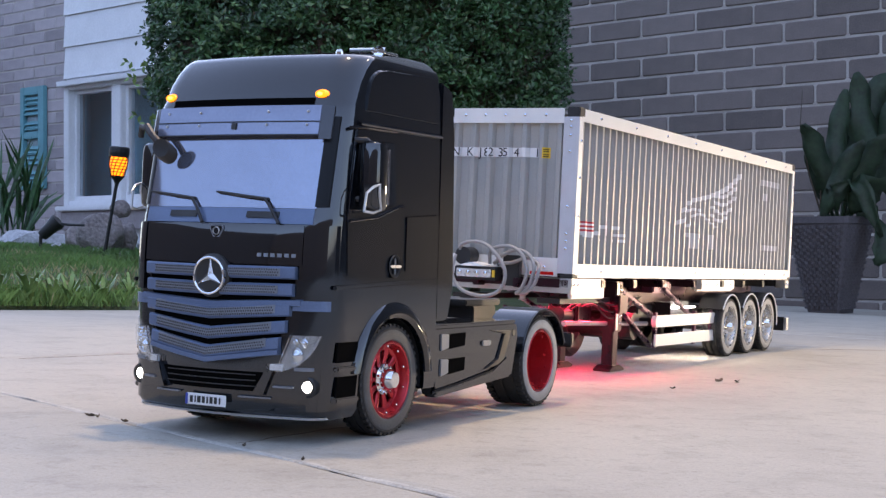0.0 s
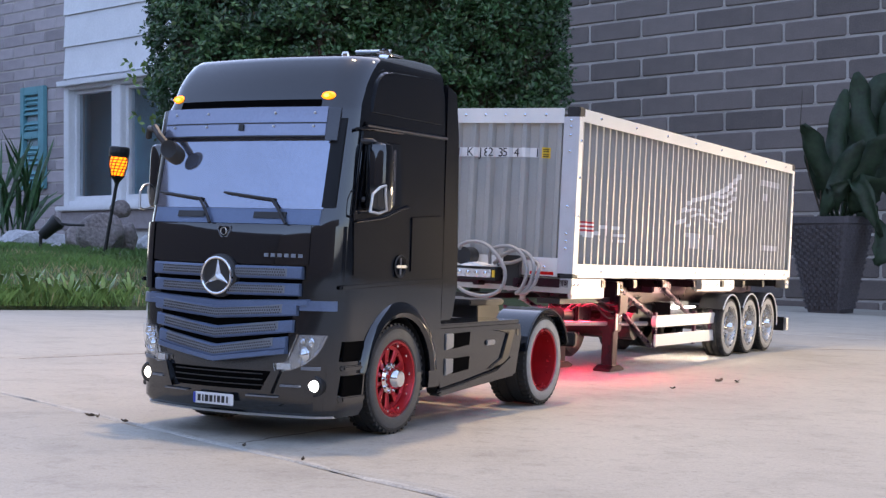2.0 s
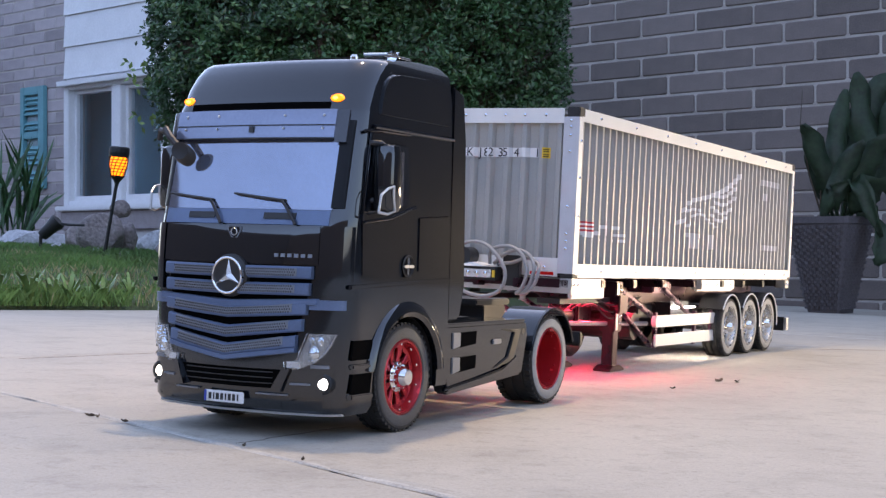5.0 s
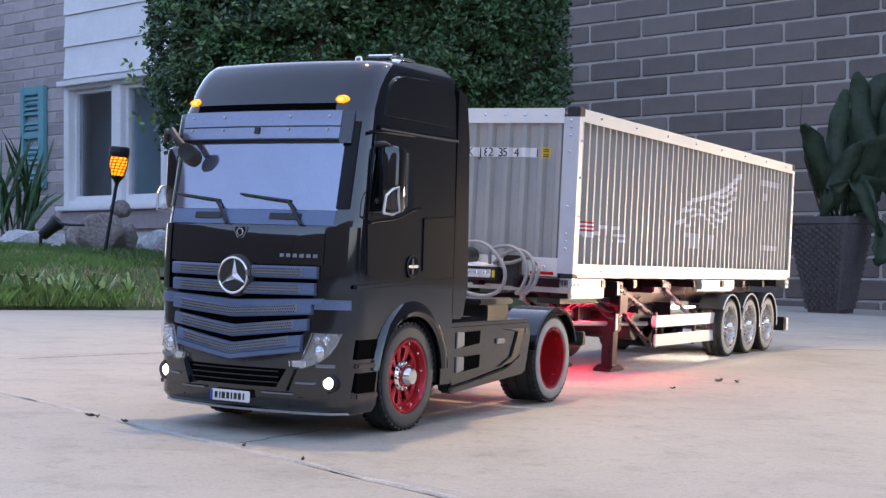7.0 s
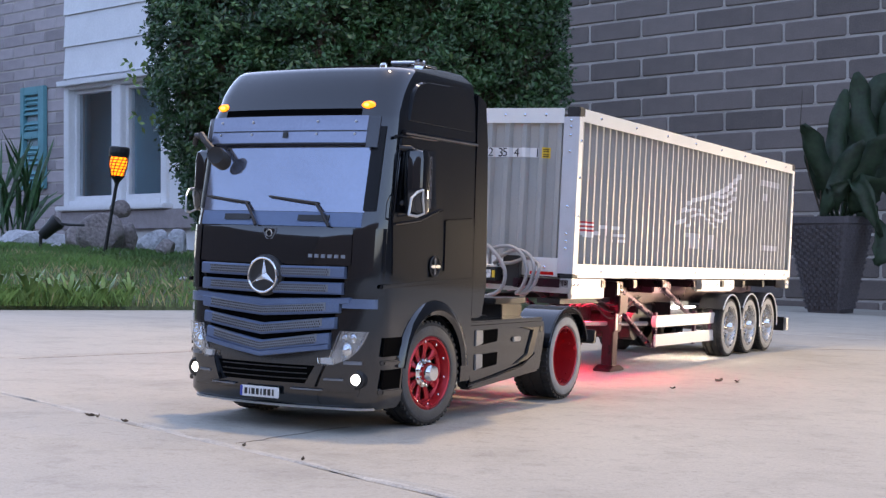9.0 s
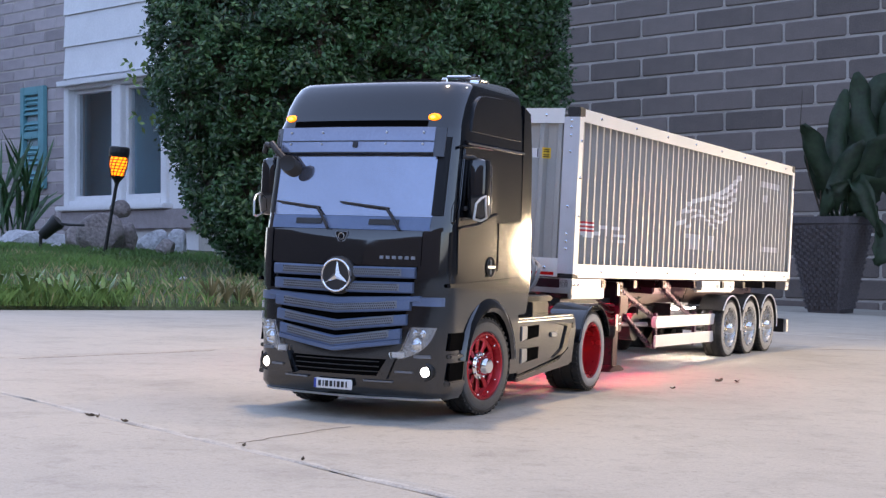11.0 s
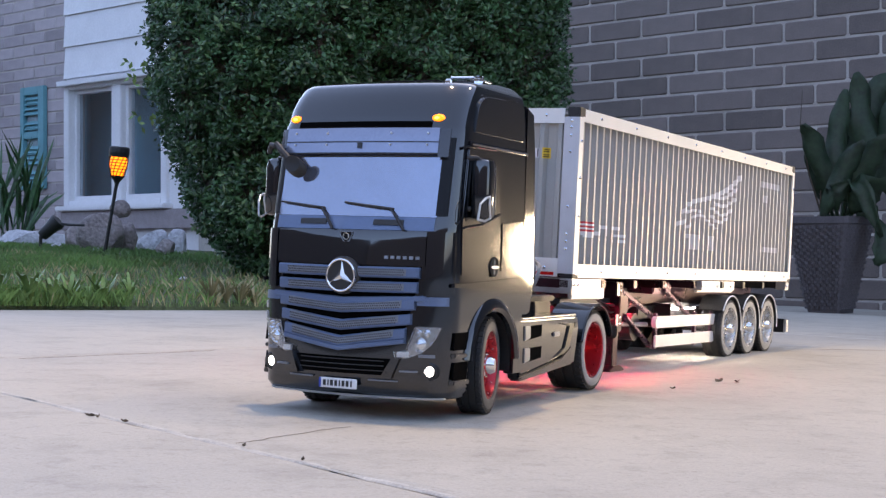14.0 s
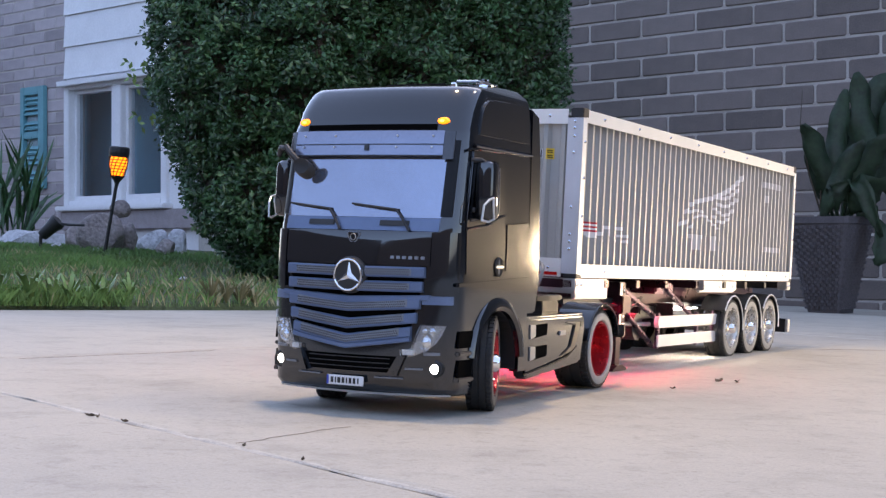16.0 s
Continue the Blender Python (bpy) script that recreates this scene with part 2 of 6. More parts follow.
def build_drive():
    """Cast concrete slabs with crumbled joints between them."""
    root = tagged(new("driveway"), "pale concrete driveway in jointed slabs", "driveway", kind="structure")
    gap = 0.0006
    for a0, a1 in ((-1.47, 0.53), (0.53, 2.53), (2.53, 4.53), (4.53, 6.6)):
        for b0, b1 in ((-4.4, LAWN_B), (LAWN_B, -1.46), (-1.46, 1.6), (1.6, 4.7)):
            if b0 < LAWN_B and a0 < 4.0:
                continue
            def steps(p, q, many):
                inner = [p + gap + 0.012 + (q - p - 2 * gap - 0.024) * k / many for k in range(many + 1)]
                return [p + gap, p + gap + 0.003] + inner + [q - gap - 0.003, q - gap]
            av, bv = steps(a0, a1, 40), steps(b0, b1, 60)
            verts, faces = [], []
            for i, a in enumerate(av):
                for j, b in enumerate(bv):
                    e = min(i, j, len(av) - 1 - i, len(bv) - 1 - j)
                    wob = noise.noise((a * 21, b * 21, 3.0)) + 0.6 * noise.noise((a * 90, b * 90, 5.0))
                    aa, bb = a, b
                    if e < 2:
                        push = 0.004 * max(0.0, wob) + 0.0012 * wob
                        if i < 2: aa += push
                        if len(av) - 1 - i < 2: aa -= push
                    x, y = slab_xy(aa, bb)
                    drop = (0.005, 0.0006 + 0.0022 * max(0, wob), 0.0, 0.0)[min(e, 3)]
                    verts.append((x, y, drive_z(x, y) - drop))
            n = len(bv)
            for i in range(len(av) - 1):
                for j in range(n - 1):
                    faces.append((i * n + j, (i + 1) * n + j, (i + 1) * n + j + 1, i * n + j + 1))
            raw("slab", verts, faces, concrete, root, smooth=False)


def build_joints():
    """Pale crumbling edges where the slabs meet, a touch proud of them."""
    root = bpy.data.objects["driveway"]
    for a0, b0, b1 in ((0.53, LAWN_B + 0.02, 1.58), (2.53, LAWN_B + 0.02, 3.0)):
        verts, faces, n = [], [], 420
        for k in range(n + 1):
            b = b0 + (b1 - b0) * k / n
            w0 = 0.0030 + 0.0026 * noise.noise((b * 14, a0, 1)) + 0.0022 * noise.noise((b * 70, a0, 2))
            w1 = 0.0034 + 0.0028 * noise.noise((b * 14, a0, 7)) + 0.0022 * noise.noise((b * 70, a0, 8))
            mid = 0.002 * noise.noise((b * 9, a0, 4))
            dip = 0.0030 if noise.noise((b * 23, a0, 11)) > 0.33 else 0.0
            for off, up in ((-w0, -0.0010), (-w0 * 0.6, 0.0003), (mid, 0.0004 - dip), (w1 * 0.6, 0.0003 - 0.4 * dip), (w1, -0.0010)):
                x, y = slab_xy(a0 + off, b)
                verts.append((x, y, drive_z(x, y) + up))
        for k in range(n):
            faces += [(k * 5 + q, k * 5 + q + 1, k * 5 + q + 6, k * 5 + q + 5) for q in range(4)]
        raw("joint", verts, faces, joint_pale, root, "pale crumbling joint between the slabs", smooth=True)


def build_cracks():
    """Hairline cracks that wander over the slabs, filled with dark dirt, and a few chips along the joint."""
    root = bpy.data.objects["driveway"]
    for (x0, y0), (x1, y1), w in (((-0.478, 1.617), (-0.292, 1.835), 0.0008), ((-0.144, 0.992), (-0.073, 1.104), 0.0006), ((0.60, 2.30), (0.95, 2.42), 0.0010)):
        n, verts, faces = 60, [], []
        d = Vector((x1 - x0, y1 - y0))
        side = Vector((-d.y, d.x)).normalized()
        for k in range(n + 1):
            f = k / n
            p = Vector((x0, y0)) + d * f + side * (0.006 * noise.noise((f * 3, x0 * 9, 2)) + 0.002 * noise.noise((f * 17, x0 * 9, 5)))
            ww = w * (0.45 + 0.9 * abs(noise.noise((f * 11, y0, 8)))) * min(1, 8 * f, 8 * (1 - f)) + 0.0001
            for s in (-1, 0, 1):
                q = p + side * ww * s
                verts.append((q.x, q.y, drive_z(q.x, q.y) + 0.0004 + (0.0003 if s == 0 else 0)))
        for k in range(n):
            faces += [(k * 3 + q, k * 3 + q + 1, k * 3 + q + 4, k * 3 + q + 3) for q in range(2)]
        raw("crack", verts, faces, crack_dirt, root, "dark dirt-filled hairline crack")


def build_lawn():
    verts, faces = [], []
    na, nb = 60, 40
    for i in range(na + 1):
        for j in range(nb + 1):
            a, b = 0.2 + i * 0.16, LAWN_B - 0.004 - 5.2 * (j / nb) ** 1.4
            x, y = slab_xy(a, b)
            verts.append((x, y, lawn_z(x, y) if j else drive_z(x, y) - 0.04))
    for i in range(na):
        for j in range(nb):
            k = i * (nb + 1) + j
            if verts[k][0] < 0.62:
                faces.append((k, k + 1, k + nb + 2, k + nb + 1))
    tagged(raw("lawn", verts, faces, turf, smooth=True), "sloping lawn with thin short turf", "lawn", kind="structure")
    rnd = random.Random(5)
    for name, mat, count, label in (("grass", grass, 62000, "short green grass on the slope"), ("dry_grass", hay, 5200, "dry straw-coloured grass at the drive's edge")):
        verts, faces = [], []
        for _ in range(count):
            y = 2.9 + 4.6 * rnd.random() ** 1.5
            x = y * rnd.uniform(-0.33, -0.05)
            b = x * N2.x + y * N2.y
            if b > LAWN_B + 0.01:
                continue
            bare = noise.noise((x * 1.6 + 4, y * 1.6, 2)) + 0.7 * max(0.0, min(1.0, (x / y + 0.23) / 0.08))
            if name == "grass" and bare > 0.30 and rnd.random() < 0.85:
                continue
            if name == "dry_grass" and bare < 0.25 and rnd.random() < 0.8:
                continue
            h = rnd.uniform(0.010, 0.034) * (1.25 if LAWN_B - b < 0.12 else 1.0)
            d, lean, w = rnd.uniform(0, 6.28), rnd.uniform(0.1, 0.9) * h, rnd.uniform(0.0007, 0.0016)
            cx, sx, z = math.cos(d), math.sin(d), lawn_z(x, y) - 0.004
            k = len(verts)
            verts += [(x - sx * w, y + cx * w, z), (x + sx * w, y - cx * w, z), (x + cx * lean * 0.4 + sx * w * 0.7, y + sx * lean * 0.4 - cx * w * 0.7, z + h * 0.65), (x + cx * lean, y + sx * lean, z + h)]
            faces += [(k, k + 1, k + 2), (k, k + 2, k + 3)]
        tagged(raw(name, verts, faces, mat), label, "grass", kind="stuff")


def build_weeds():
    """Broad-leaved weeds in clumps along the edge of the drive."""
    rnd = random.Random(8)
    spots = [(-0.82, 3.14), (-0.79, 3.22), (-0.72, 3.30), (-0.90, 3.1), (-0.95, 3.05), (-0.50, 3.52), (-0.53, 3.50), (-0.56, 3.46), (-0.47, 3.56), (-0.98, 3.02), (-0.88, 3.06), (-0.76, 3.20), (-0.84, 3.08)]
    for i, (x, y) in enumerate(spots):
        dry = 5 <= i < 9
        root = empty("weed", "tuft of dry straw-coloured grass at the concrete edge" if dry else "broad-leaved green weed at the edge of the lawn", "weed", "weeds along the drive")
        root.location = (x, y, lawn_z(x, y) - 0.002)
        for _ in range(14 if not dry else 40):
            d, h = rnd.uniform(0, 6.28), rnd.uniform(0.03, 0.075) * (1 if not dry else 1.2)
            out, w = h * rnd.uniform(0.3, 0.9), (0.0042 if not dry else 0.0022)
            c, s = math.cos(d), math.sin(d)
            verts = []
            for f, ww in ((0, 0.3), (0.35, 1), (0.7, 0.8), (1, 0.05)):
                px, py, pz = c * out * f, s * out * f, h * math.sin(f * 1.9) if not dry else h * f * (1.3 - 0.5 * f)
                verts += [(px - s * w * ww, py + c * w * ww, pz), (px + s * w * ww, py - c * w * ww, pz)]
            raw("leaf", verts, [(2 * q, 2 * q + 1, 2 * q + 3, 2 * q + 2) for q in range(3)], hay if dry else leaf_light, root, smooth=True)


def build_litter():
    """Dry leaves and crumbs on the drive."""
    rnd = random.Random(21)
    for x, y, size in ((0.3116, 1.617, 0.011), (0.331, 1.611, 0.008), (0.241, 1.503, 0.006), (-0.275, 1.117, 0.005), (-0.268, 1.112, 0.003), (-0.136, 0.978, 0.004), (-0.0905, 0.924, 0.003), (-0.242, 1.088, 0.003)):
        verts = [(-size, 0, 0.0012), (-size * 0.3, size * 0.35, 0.003), (size * 0.6, size * 0.25, 0.0015), (size, 0, 0.003), (size * 0.3, -size * 0.35, 0.002), (-size * 0.5, -size * 0.25, 0.0008), (0, 0, 0.0006)]
        ob = raw("dry_leaf", verts, [(i, (i + 1) % 6, 6) for i in range(6)], dry_brown)
        ob.modifiers.new("thick", "SOLIDIFY").thickness = 0.0005
        ob.matrix_world = pose(x, y, drive_z(x, y) - 0.0002, 0, 0, rnd.uniform(0, 360))
        tagged(ob, "small curled dry brown leaf on the concrete", "leaf", "dry leaves on the drive")


# ---- walls: both run the same way ----
E1, OUT = Vector((0.7533, -0.6577, 0)), Vector((-0.6577, -0.7533, 0))


def wall_frame(d):
    """x along the wall to the right, y out of it to the viewer, z up."""
    m = Matrix((E1, OUT, Vector((0, 0, 1)))).transposed().to_4x4()
    m.translation = (0, d, 0)
    return m


def box_mesh(name, l, d, h, r):
    """A worn brick: twelve to fifty triangles."""
    bm = box(-l / 2, l / 2, -d, 0, -h / 2, h / 2)
    bevel(bm, [e for e in bm.edges if abs(e.verts[0].co.y - e.verts[1].co.y) > 0.5 * d], 0.008, 1)
    front = [e for e in bm.edges if all(v.co.y > -0.001 for v in e.verts)]
    bevel(bm, front, r, 1)
    data = bpy.data.meshes.new(name)
    bm.to_mesh(data)
    bm.free()
    return data


def lay_bricks(root, mat, s0, s1, z0, z1, shift=0.0, skip=None, y=0.0):
    l, c, j = 0.3217, 0.1016, 0.011
    rnd = random.Random(int(s0 * 100) + 7)
    shapes = {}
    row = 0
    z = z0
    while z < z1:
        s = s0 - (shift + 0.5 * l * (row % 2)) % l
        while s < s1:
            a, b = max(s, s0), min(s + l, s1)
            if b - a > 0.03 and not (skip and skip((a + b) / 2, z + c / 2)):
                key = round(b - a - j, 2)
                if key not in shapes:
                    shapes[key] = box_mesh("brick", key, 0.06, c - j, 0.005)
                    shapes[key].materials.append(mat)
                ob = new("brick", shapes[key])
                ob.parent = root
                ob.location = ((a + b) / 2 + rnd.uniform(-0.002, 0.002), y + rnd.uniform(-0.0015, 0.0025), z + c / 2)
                ob.rotation_euler = (0, rnd.uniform(-0.004, 0.004), rnd.uniform(-0.006, 0.006))
            s += l
        z += c
        row += 1


def build_walls():
    # carried up out of view to 4.8 m to cut sky off the truck
    near = part("wall_east", box(-2.2, 3.66, -0.2, -0.006, -0.5, 4.8), mortar)
    near.matrix_world = wall_frame(8.23)
    tagged(near, "grey brick house wall with pale mortar joints", "wall", kind="structure")
    # unseen dark wall added for the cab side to reflect
    beyond = part("reflection_wall", box(3.66, 12.0, -0.2, 0.0, -0.5, 4.8), reflection_dark)
    beyond.matrix_world = wall_frame(8.23)
    tagged(beyond, "unseen dark brown wall added to darken reflections in the cab side", "wall", kind="structure")
    far = part("wall_west", box(-9.0, -4.27, -0.2, -0.006, -0.2, 2.9), mortar)
    far.matrix_world = wall_frame(9.38)
    tagged(far, "pale grey-brown brick house wall beside the window", "wall", kind="structure")
    bay = wall_frame(9.40)
    w = part("wall_bay", box(-4.26, -2.2, -0.2, 0.0, -0.2, 0.50, bm=box(-4.26, -2.2, -0.2, 0.0, 1.53, 2.9, bm=box(-2.86, -2.2, -0.2, 0.0, 0.50, 1.53))), white_paint)
    w.matrix_world = bay
    tagged(w, "white painted house wall round a wide window", "wall", kind="structure")
    # lap siding over the window
    for i in range(6):
        z = 1.585 + i * 0.27
        p = prism([(0.004, z), (0.030, z), (0.012, z + 0.268), (0.004, z + 0.268)], "x", -4.262, -2.2)
        part("board", p, white_paint, w)
    part("ledge", box(-4.26, -2.2, 0, 0.06, 0.30, 0.455, 0.006), brick_pale, w, "grey stone ledge below the window")
    # window: frame, sill, two panes and a mullion
    win = tagged(new("window_1"), "white framed window with two dim blue-green panes", "window", kind="structure")
    win.matrix_world = bay
    for a, b, c, d in ((-4.262, -4.19, 0.5, 1.53), (-2.94, -2.86, 0.5, 1.53)):
        part("frame", box(a, b, -0.12, 0.03, c, d, 0.006), white_paint, win)
    for c, d in ((1.485, 1.53), (0.50, 0.545)):
        part("frame", box(-4.19, -2.94, -0.12, 0.028, c, d, 0.006), white_paint, win)
    part("head_trim", box(-4.29, -2.84, 0.032, 0.085, 1.515, 1.56, 0.005), white_paint, win)
    part("sill", box(-4.29, -2.82, -0.06, 0.10, 0.458, 0.50, 0.008), white_paint, win)
    part("mullion", box(-3.60, -3.47, -0.09, 0.02, 0.545, 1.485, 0.006), white_paint, win)
    for a, b in ((-4.19, -3.60), (-3.47, -2.94)):
        for e, f, c, d in ((a, a + 0.035, 0.545, 1.485), (b - 0.03, b, 0.545, 1.485), (a + 0.035, b - 0.03, 1.45, 1.485), (a + 0.035, b - 0.03, 0.545, 0.585)):
            part("sash", box(e, f, -0.10, -0.03, c, d, 0.004), white_paint, win)
        part("pane", box(a + 0.035, b - 0.03, -0.07, -0.064, 0.585, 1.45), window_glass, win).visible_shadow = False
    # shallow teal box stands in for the sky reflected in the panes
    room = part("pane_backing", box(-4.5, -2.6, -0.50, -0.42, 0.2, 2.0, bm=box(-4.5, -2.6, -0.42, -0.2, 0.2, 0.25, bm=box(-4.5, -2.6, -0.42, -0.2, 1.75, 1.8, bm=box(-4.55, -4.5, -0.42, -0.2, 0.25, 1.75, bm=box(-2.6, -2.55, -0.42, -0.2, 0.25, 1.75))))), pane_sky_teal)
    room.matrix_world = bay
    tagged(room, "blue-green box behind the panes, coloured for their sky reflection", "wall", kind="structure")
    # shutter with tilted slats, one missing
    sh = empty("shutter", "weathered teal louvred wooden shutter on the brick wall", "shutter")
    sh.matrix_world = wall_frame(9.38)
    x0, x1, z0, z1 = -4.89, -4.53, 0.66, 1.55
    for a, b in ((x0, x0 + 0.055), (x1 - 0.085, x1)):
        part("stile", box(a, b, 0.004, 0.045, z0, z1, 0.004), teal_paint, sh)
    for c, d in ((z0, z0 + 0.07), (z1 - 0.07, z1), (1.10, 1.16)):
        part("rail", box(x0 + 0.055, x1 - 0.085, 0.006, 0.042, c, d, 0.004), teal_paint, sh)
    part("back", box(x0 + 0.055, x1 - 0.085, 0.001, 0.004, z0, z1), backing_pale, sh, "pale backing behind the slats")
    k = 0
    z = z0 + 0.085
    while z < z1 - 0.085:
        if not (1.07 < z < 1.17) and not (1.22 < z < 1.26):
            s = part("slat", prism([(0.008, z + 0.03), (0.014, z + 0.034), (0.040, z + 0.004), (0.034, z)], "x", x0 + 0.05, x1 - 0.08), teal_paint, sh)
            if k % 5 == 2:
                s.rotation_euler = (0, 0.03, 0)
        k += 1
        z += 0.043


def build_bricks():
    near, far = bpy.data.objects["wall_east"], bpy.data.objects["wall_west"]
    lay_bricks(near, brick_grey, -0.2, 3.3, -0.2008, 1.78, 0.061)
    lay_bricks(far, brick_pale, -5.5, -4.27, 0.20, 2.45, 0.2)


# ---- hedge ----
def hedge_side(z):
    """The hedge's left edge at that height."""
    return float(np.interp(z, [0.0, 0.06, 0.123, 0.214, 0.305, 0.396, 0.58, 0.76, 1.0, 1.5], [-0.60, -0.67, -0.75, -0.83, -0.885, -0.925, -0.985, -1.02, -1.01, -0.8]))


def hedge_front(x, z):
    """How far forward its face stands."""
    l, r = hedge_side(z), 0.45
    s = min(1.0, abs(2 * (x - l) / (r - l) - 1))
    lump = 0.10 * noise.noise((x * 3.4, z * 3.4, 1.0)) + 0.07 * noise.noise((x * 8.5, z * 8.5, 6.0))
    return 4.45 + 0.25 * max(0.0, x + 0.3) + 0.55 * (1 - math.sqrt(max(0.0, 1 - s ** 2.6))) - lump + 0.25 * max(0.0, 0.16 - z) + 0.5 * max(0.0, z - 1.1)


def build_hedge():
    root = empty("hedge", "tall dense dark green small-leaved hedge", "hedge")
    rnd = random.Random(11)
    for name, mat, count, label in (("crown", leaf, 104000, "dense small dark green leaves with gaps"), ("pale_leaves", leaf_tip, 9000, "paler leaves at the tips, more of them to the left")):
        tip = name == "pale_leaves"
        verts, faces = [], []
        for _ in range(count):
            z = rnd.uniform(0.02, 1.45)
            l = hedge_side(z)
            x = rnd.uniform(l - 0.015, 0.455)
            lace = 0.5 + 0.5 * noise.noise((x * 12, z * 12, 9.0)) + 0.22 * noise.noise((x * 31, z * 31, 4.0))
            y = hedge_front(x, z) + 0.17 * rnd.random() ** 1.3 - (0.035 * rnd.random() if rnd.random() < 0.08 else 0)
            if tip:
                if lace < 0.55 or rnd.random() < 0.35 + 0.5 * (x - l):
                    continue
                y = hedge_front(x, z) - 0.03 * rnd.random()
            elif lace < 0.46 and rnd.random() < 0.9:
                y += 0.15
            p = Vector((x + rnd.gauss(0, 0.014), y, z))
            n = Vector((rnd.gauss(-0.1, 0.6), rnd.gauss(-0.6, 0.55), rnd.gauss(0.5, 0.6))).normalized()
            t = n.orthogonal()
            t.rotate(Matrix.Rotation(rnd.uniform(0, 6.28), 3, n))
            s = n.cross(t)
            ln, wd = rnd.uniform(0.005, 0.012), rnd.uniform(0.003, 0.006)
            k = len(verts)
            verts += [tuple(p - t * ln), tuple(p + s * wd - n * 0.002), tuple(p + t * ln), tuple(p - s * wd - n * 0.002)]
            faces += [(k, k + 1, k + 2), (k, k + 2, k + 3)]
        raw(name, verts, faces, mat, root, label)
    # solid dark sheet behind the leaves stands in for the hedge's inner shade
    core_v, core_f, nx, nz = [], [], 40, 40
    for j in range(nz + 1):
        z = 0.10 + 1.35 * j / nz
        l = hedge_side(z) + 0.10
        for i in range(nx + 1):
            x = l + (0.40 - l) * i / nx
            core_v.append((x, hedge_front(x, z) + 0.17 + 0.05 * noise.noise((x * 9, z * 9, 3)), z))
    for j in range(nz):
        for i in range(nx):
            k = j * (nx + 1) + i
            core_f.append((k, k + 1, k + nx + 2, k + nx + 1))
    core = raw("shade_core", core_v, core_f, bark, root, "dark sheet behind the leaves standing in for inner shade", smooth=True)
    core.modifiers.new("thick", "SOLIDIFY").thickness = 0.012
    for x, y in ((-0.25, 4.8), (-0.05, 4.75), (0.1, 4.9), (0.25, 5.1), (-0.12, 5.0)):
        z = lawn_z(x, y)
        part("trunk", tube([(x, y, z - 0.05), (x + 0.02, y, z + 0.15), (x - 0.03, y + 0.03, z + 0.4), (x + 0.05, y, z + 0.9)], [0.022, 0.018, 0.014, 0.008], 8), bark, root)
    # a few shoots that stand out of the outline against the house
    for x, y, z, d in ((-1.04, 4.85, 0.755, -1), (-1.02, 4.82, 0.70, -1), (-1.0, 4.8, 0.57, -1)):
        vv, ff = [], []
        for i in range(9):
            c = Vector((x + d * 0.012 * i + 0.05, y, z + 0.004 * i * math.sin(i)))
            a = i * 2.3
            t, s = Vector((math.cos(a) * 0.7, 0.2, math.sin(a))).normalized(), Vector((math.sin(a), 0.6, -math.cos(a) * 0.7)).normalized()
            k = len(vv)
            vv += [tuple(c), tuple(c + t * 0.013 + s * 0.008), tuple(c + t * 0.028), tuple(c + t * 0.013 - s * 0.008)]
            ff += [(k, k + 1, k + 2), (k, k + 2, k + 3)]
        raw("shoot", vv, ff, leaf_light, root, "pale green young leaves")


def rock(name, place, size, mat, label, seed):
    bm = bmesh.new()
    bmesh.ops.create_icosphere(bm, subdivisions=3, radius=1)
    rnd = random.Random(seed)
    cuts = [(Vector((rnd.gauss(0, 1), rnd.gauss(0, 1), rnd.gauss(0, 1))).normalized(), rnd.uniform(0.62, 0.85)) for _ in range(11)]
    for v in bm.verts:
        q = v.co.copy()
        for n, d in cuts:
            over = q.dot(n) - d
            if over > 0:
                q -= n * over
        q += q.normalized() * 0.06 * noise.noise(q * 3 + Vector((seed, 0, 0)))
        v.co = Vector((q.x * size[0], q.y * size[1], q.z * size[2]))
    ob = part(name, bm, mat, smooth=True)
    ob.location = place
    tagged(ob, label, "rock", "rocks by the house")


def build_rocks():
    for i, (px, py, y, w, h, mat, label) in enumerate((
            (182, 418, 6.6, 0.125, 0.115, stone, "large reddish-grey angular rock on the lawn"),
            (212, 372, 6.75, 0.052, 0.05, stone, "grey rock perched behind the torch"),
            (228, 418, 6.7, 0.05, 0.085, stone, "dark upright rock beside the torch"),
            (168, 448, 6.4, 0.04, 0.025, stone_pale, "small pale stone in the grass"),
            (100, 440, 6.5, 0.042, 0.03, stone_pale, "small rounded pale stone"),
            (60, 428, 7.2, 0.21, 0.075, stone_pale, "low broad pale boulder below the house"),
            (275, 430, 7.1, 0.10, 0.07, stone_pale, "pale blue-grey boulder below the window"),
            (315, 440, 7.0, 0.06, 0.10, stone_pale, "leaning pale slab of rock by the hedge"),
            (293, 440, 6.4, 0.05, 0.045, stone, "dark rock by the hedge"),
            (130, 425, 6.9, 0.05, 0.065, stone, "dark grey rock behind the boulder"),
            (325, 493, 4.3, 0.016, 0.006, stone_pale, "flat pale pebble in the lawn"))):
        x = (px - 784) / 2533 * y
        z = 0.1396 - (py - 441) / 2533 * y
        rock("rock", (x, y, z), (w, w * 0.8, h), mat, label, i + 3)


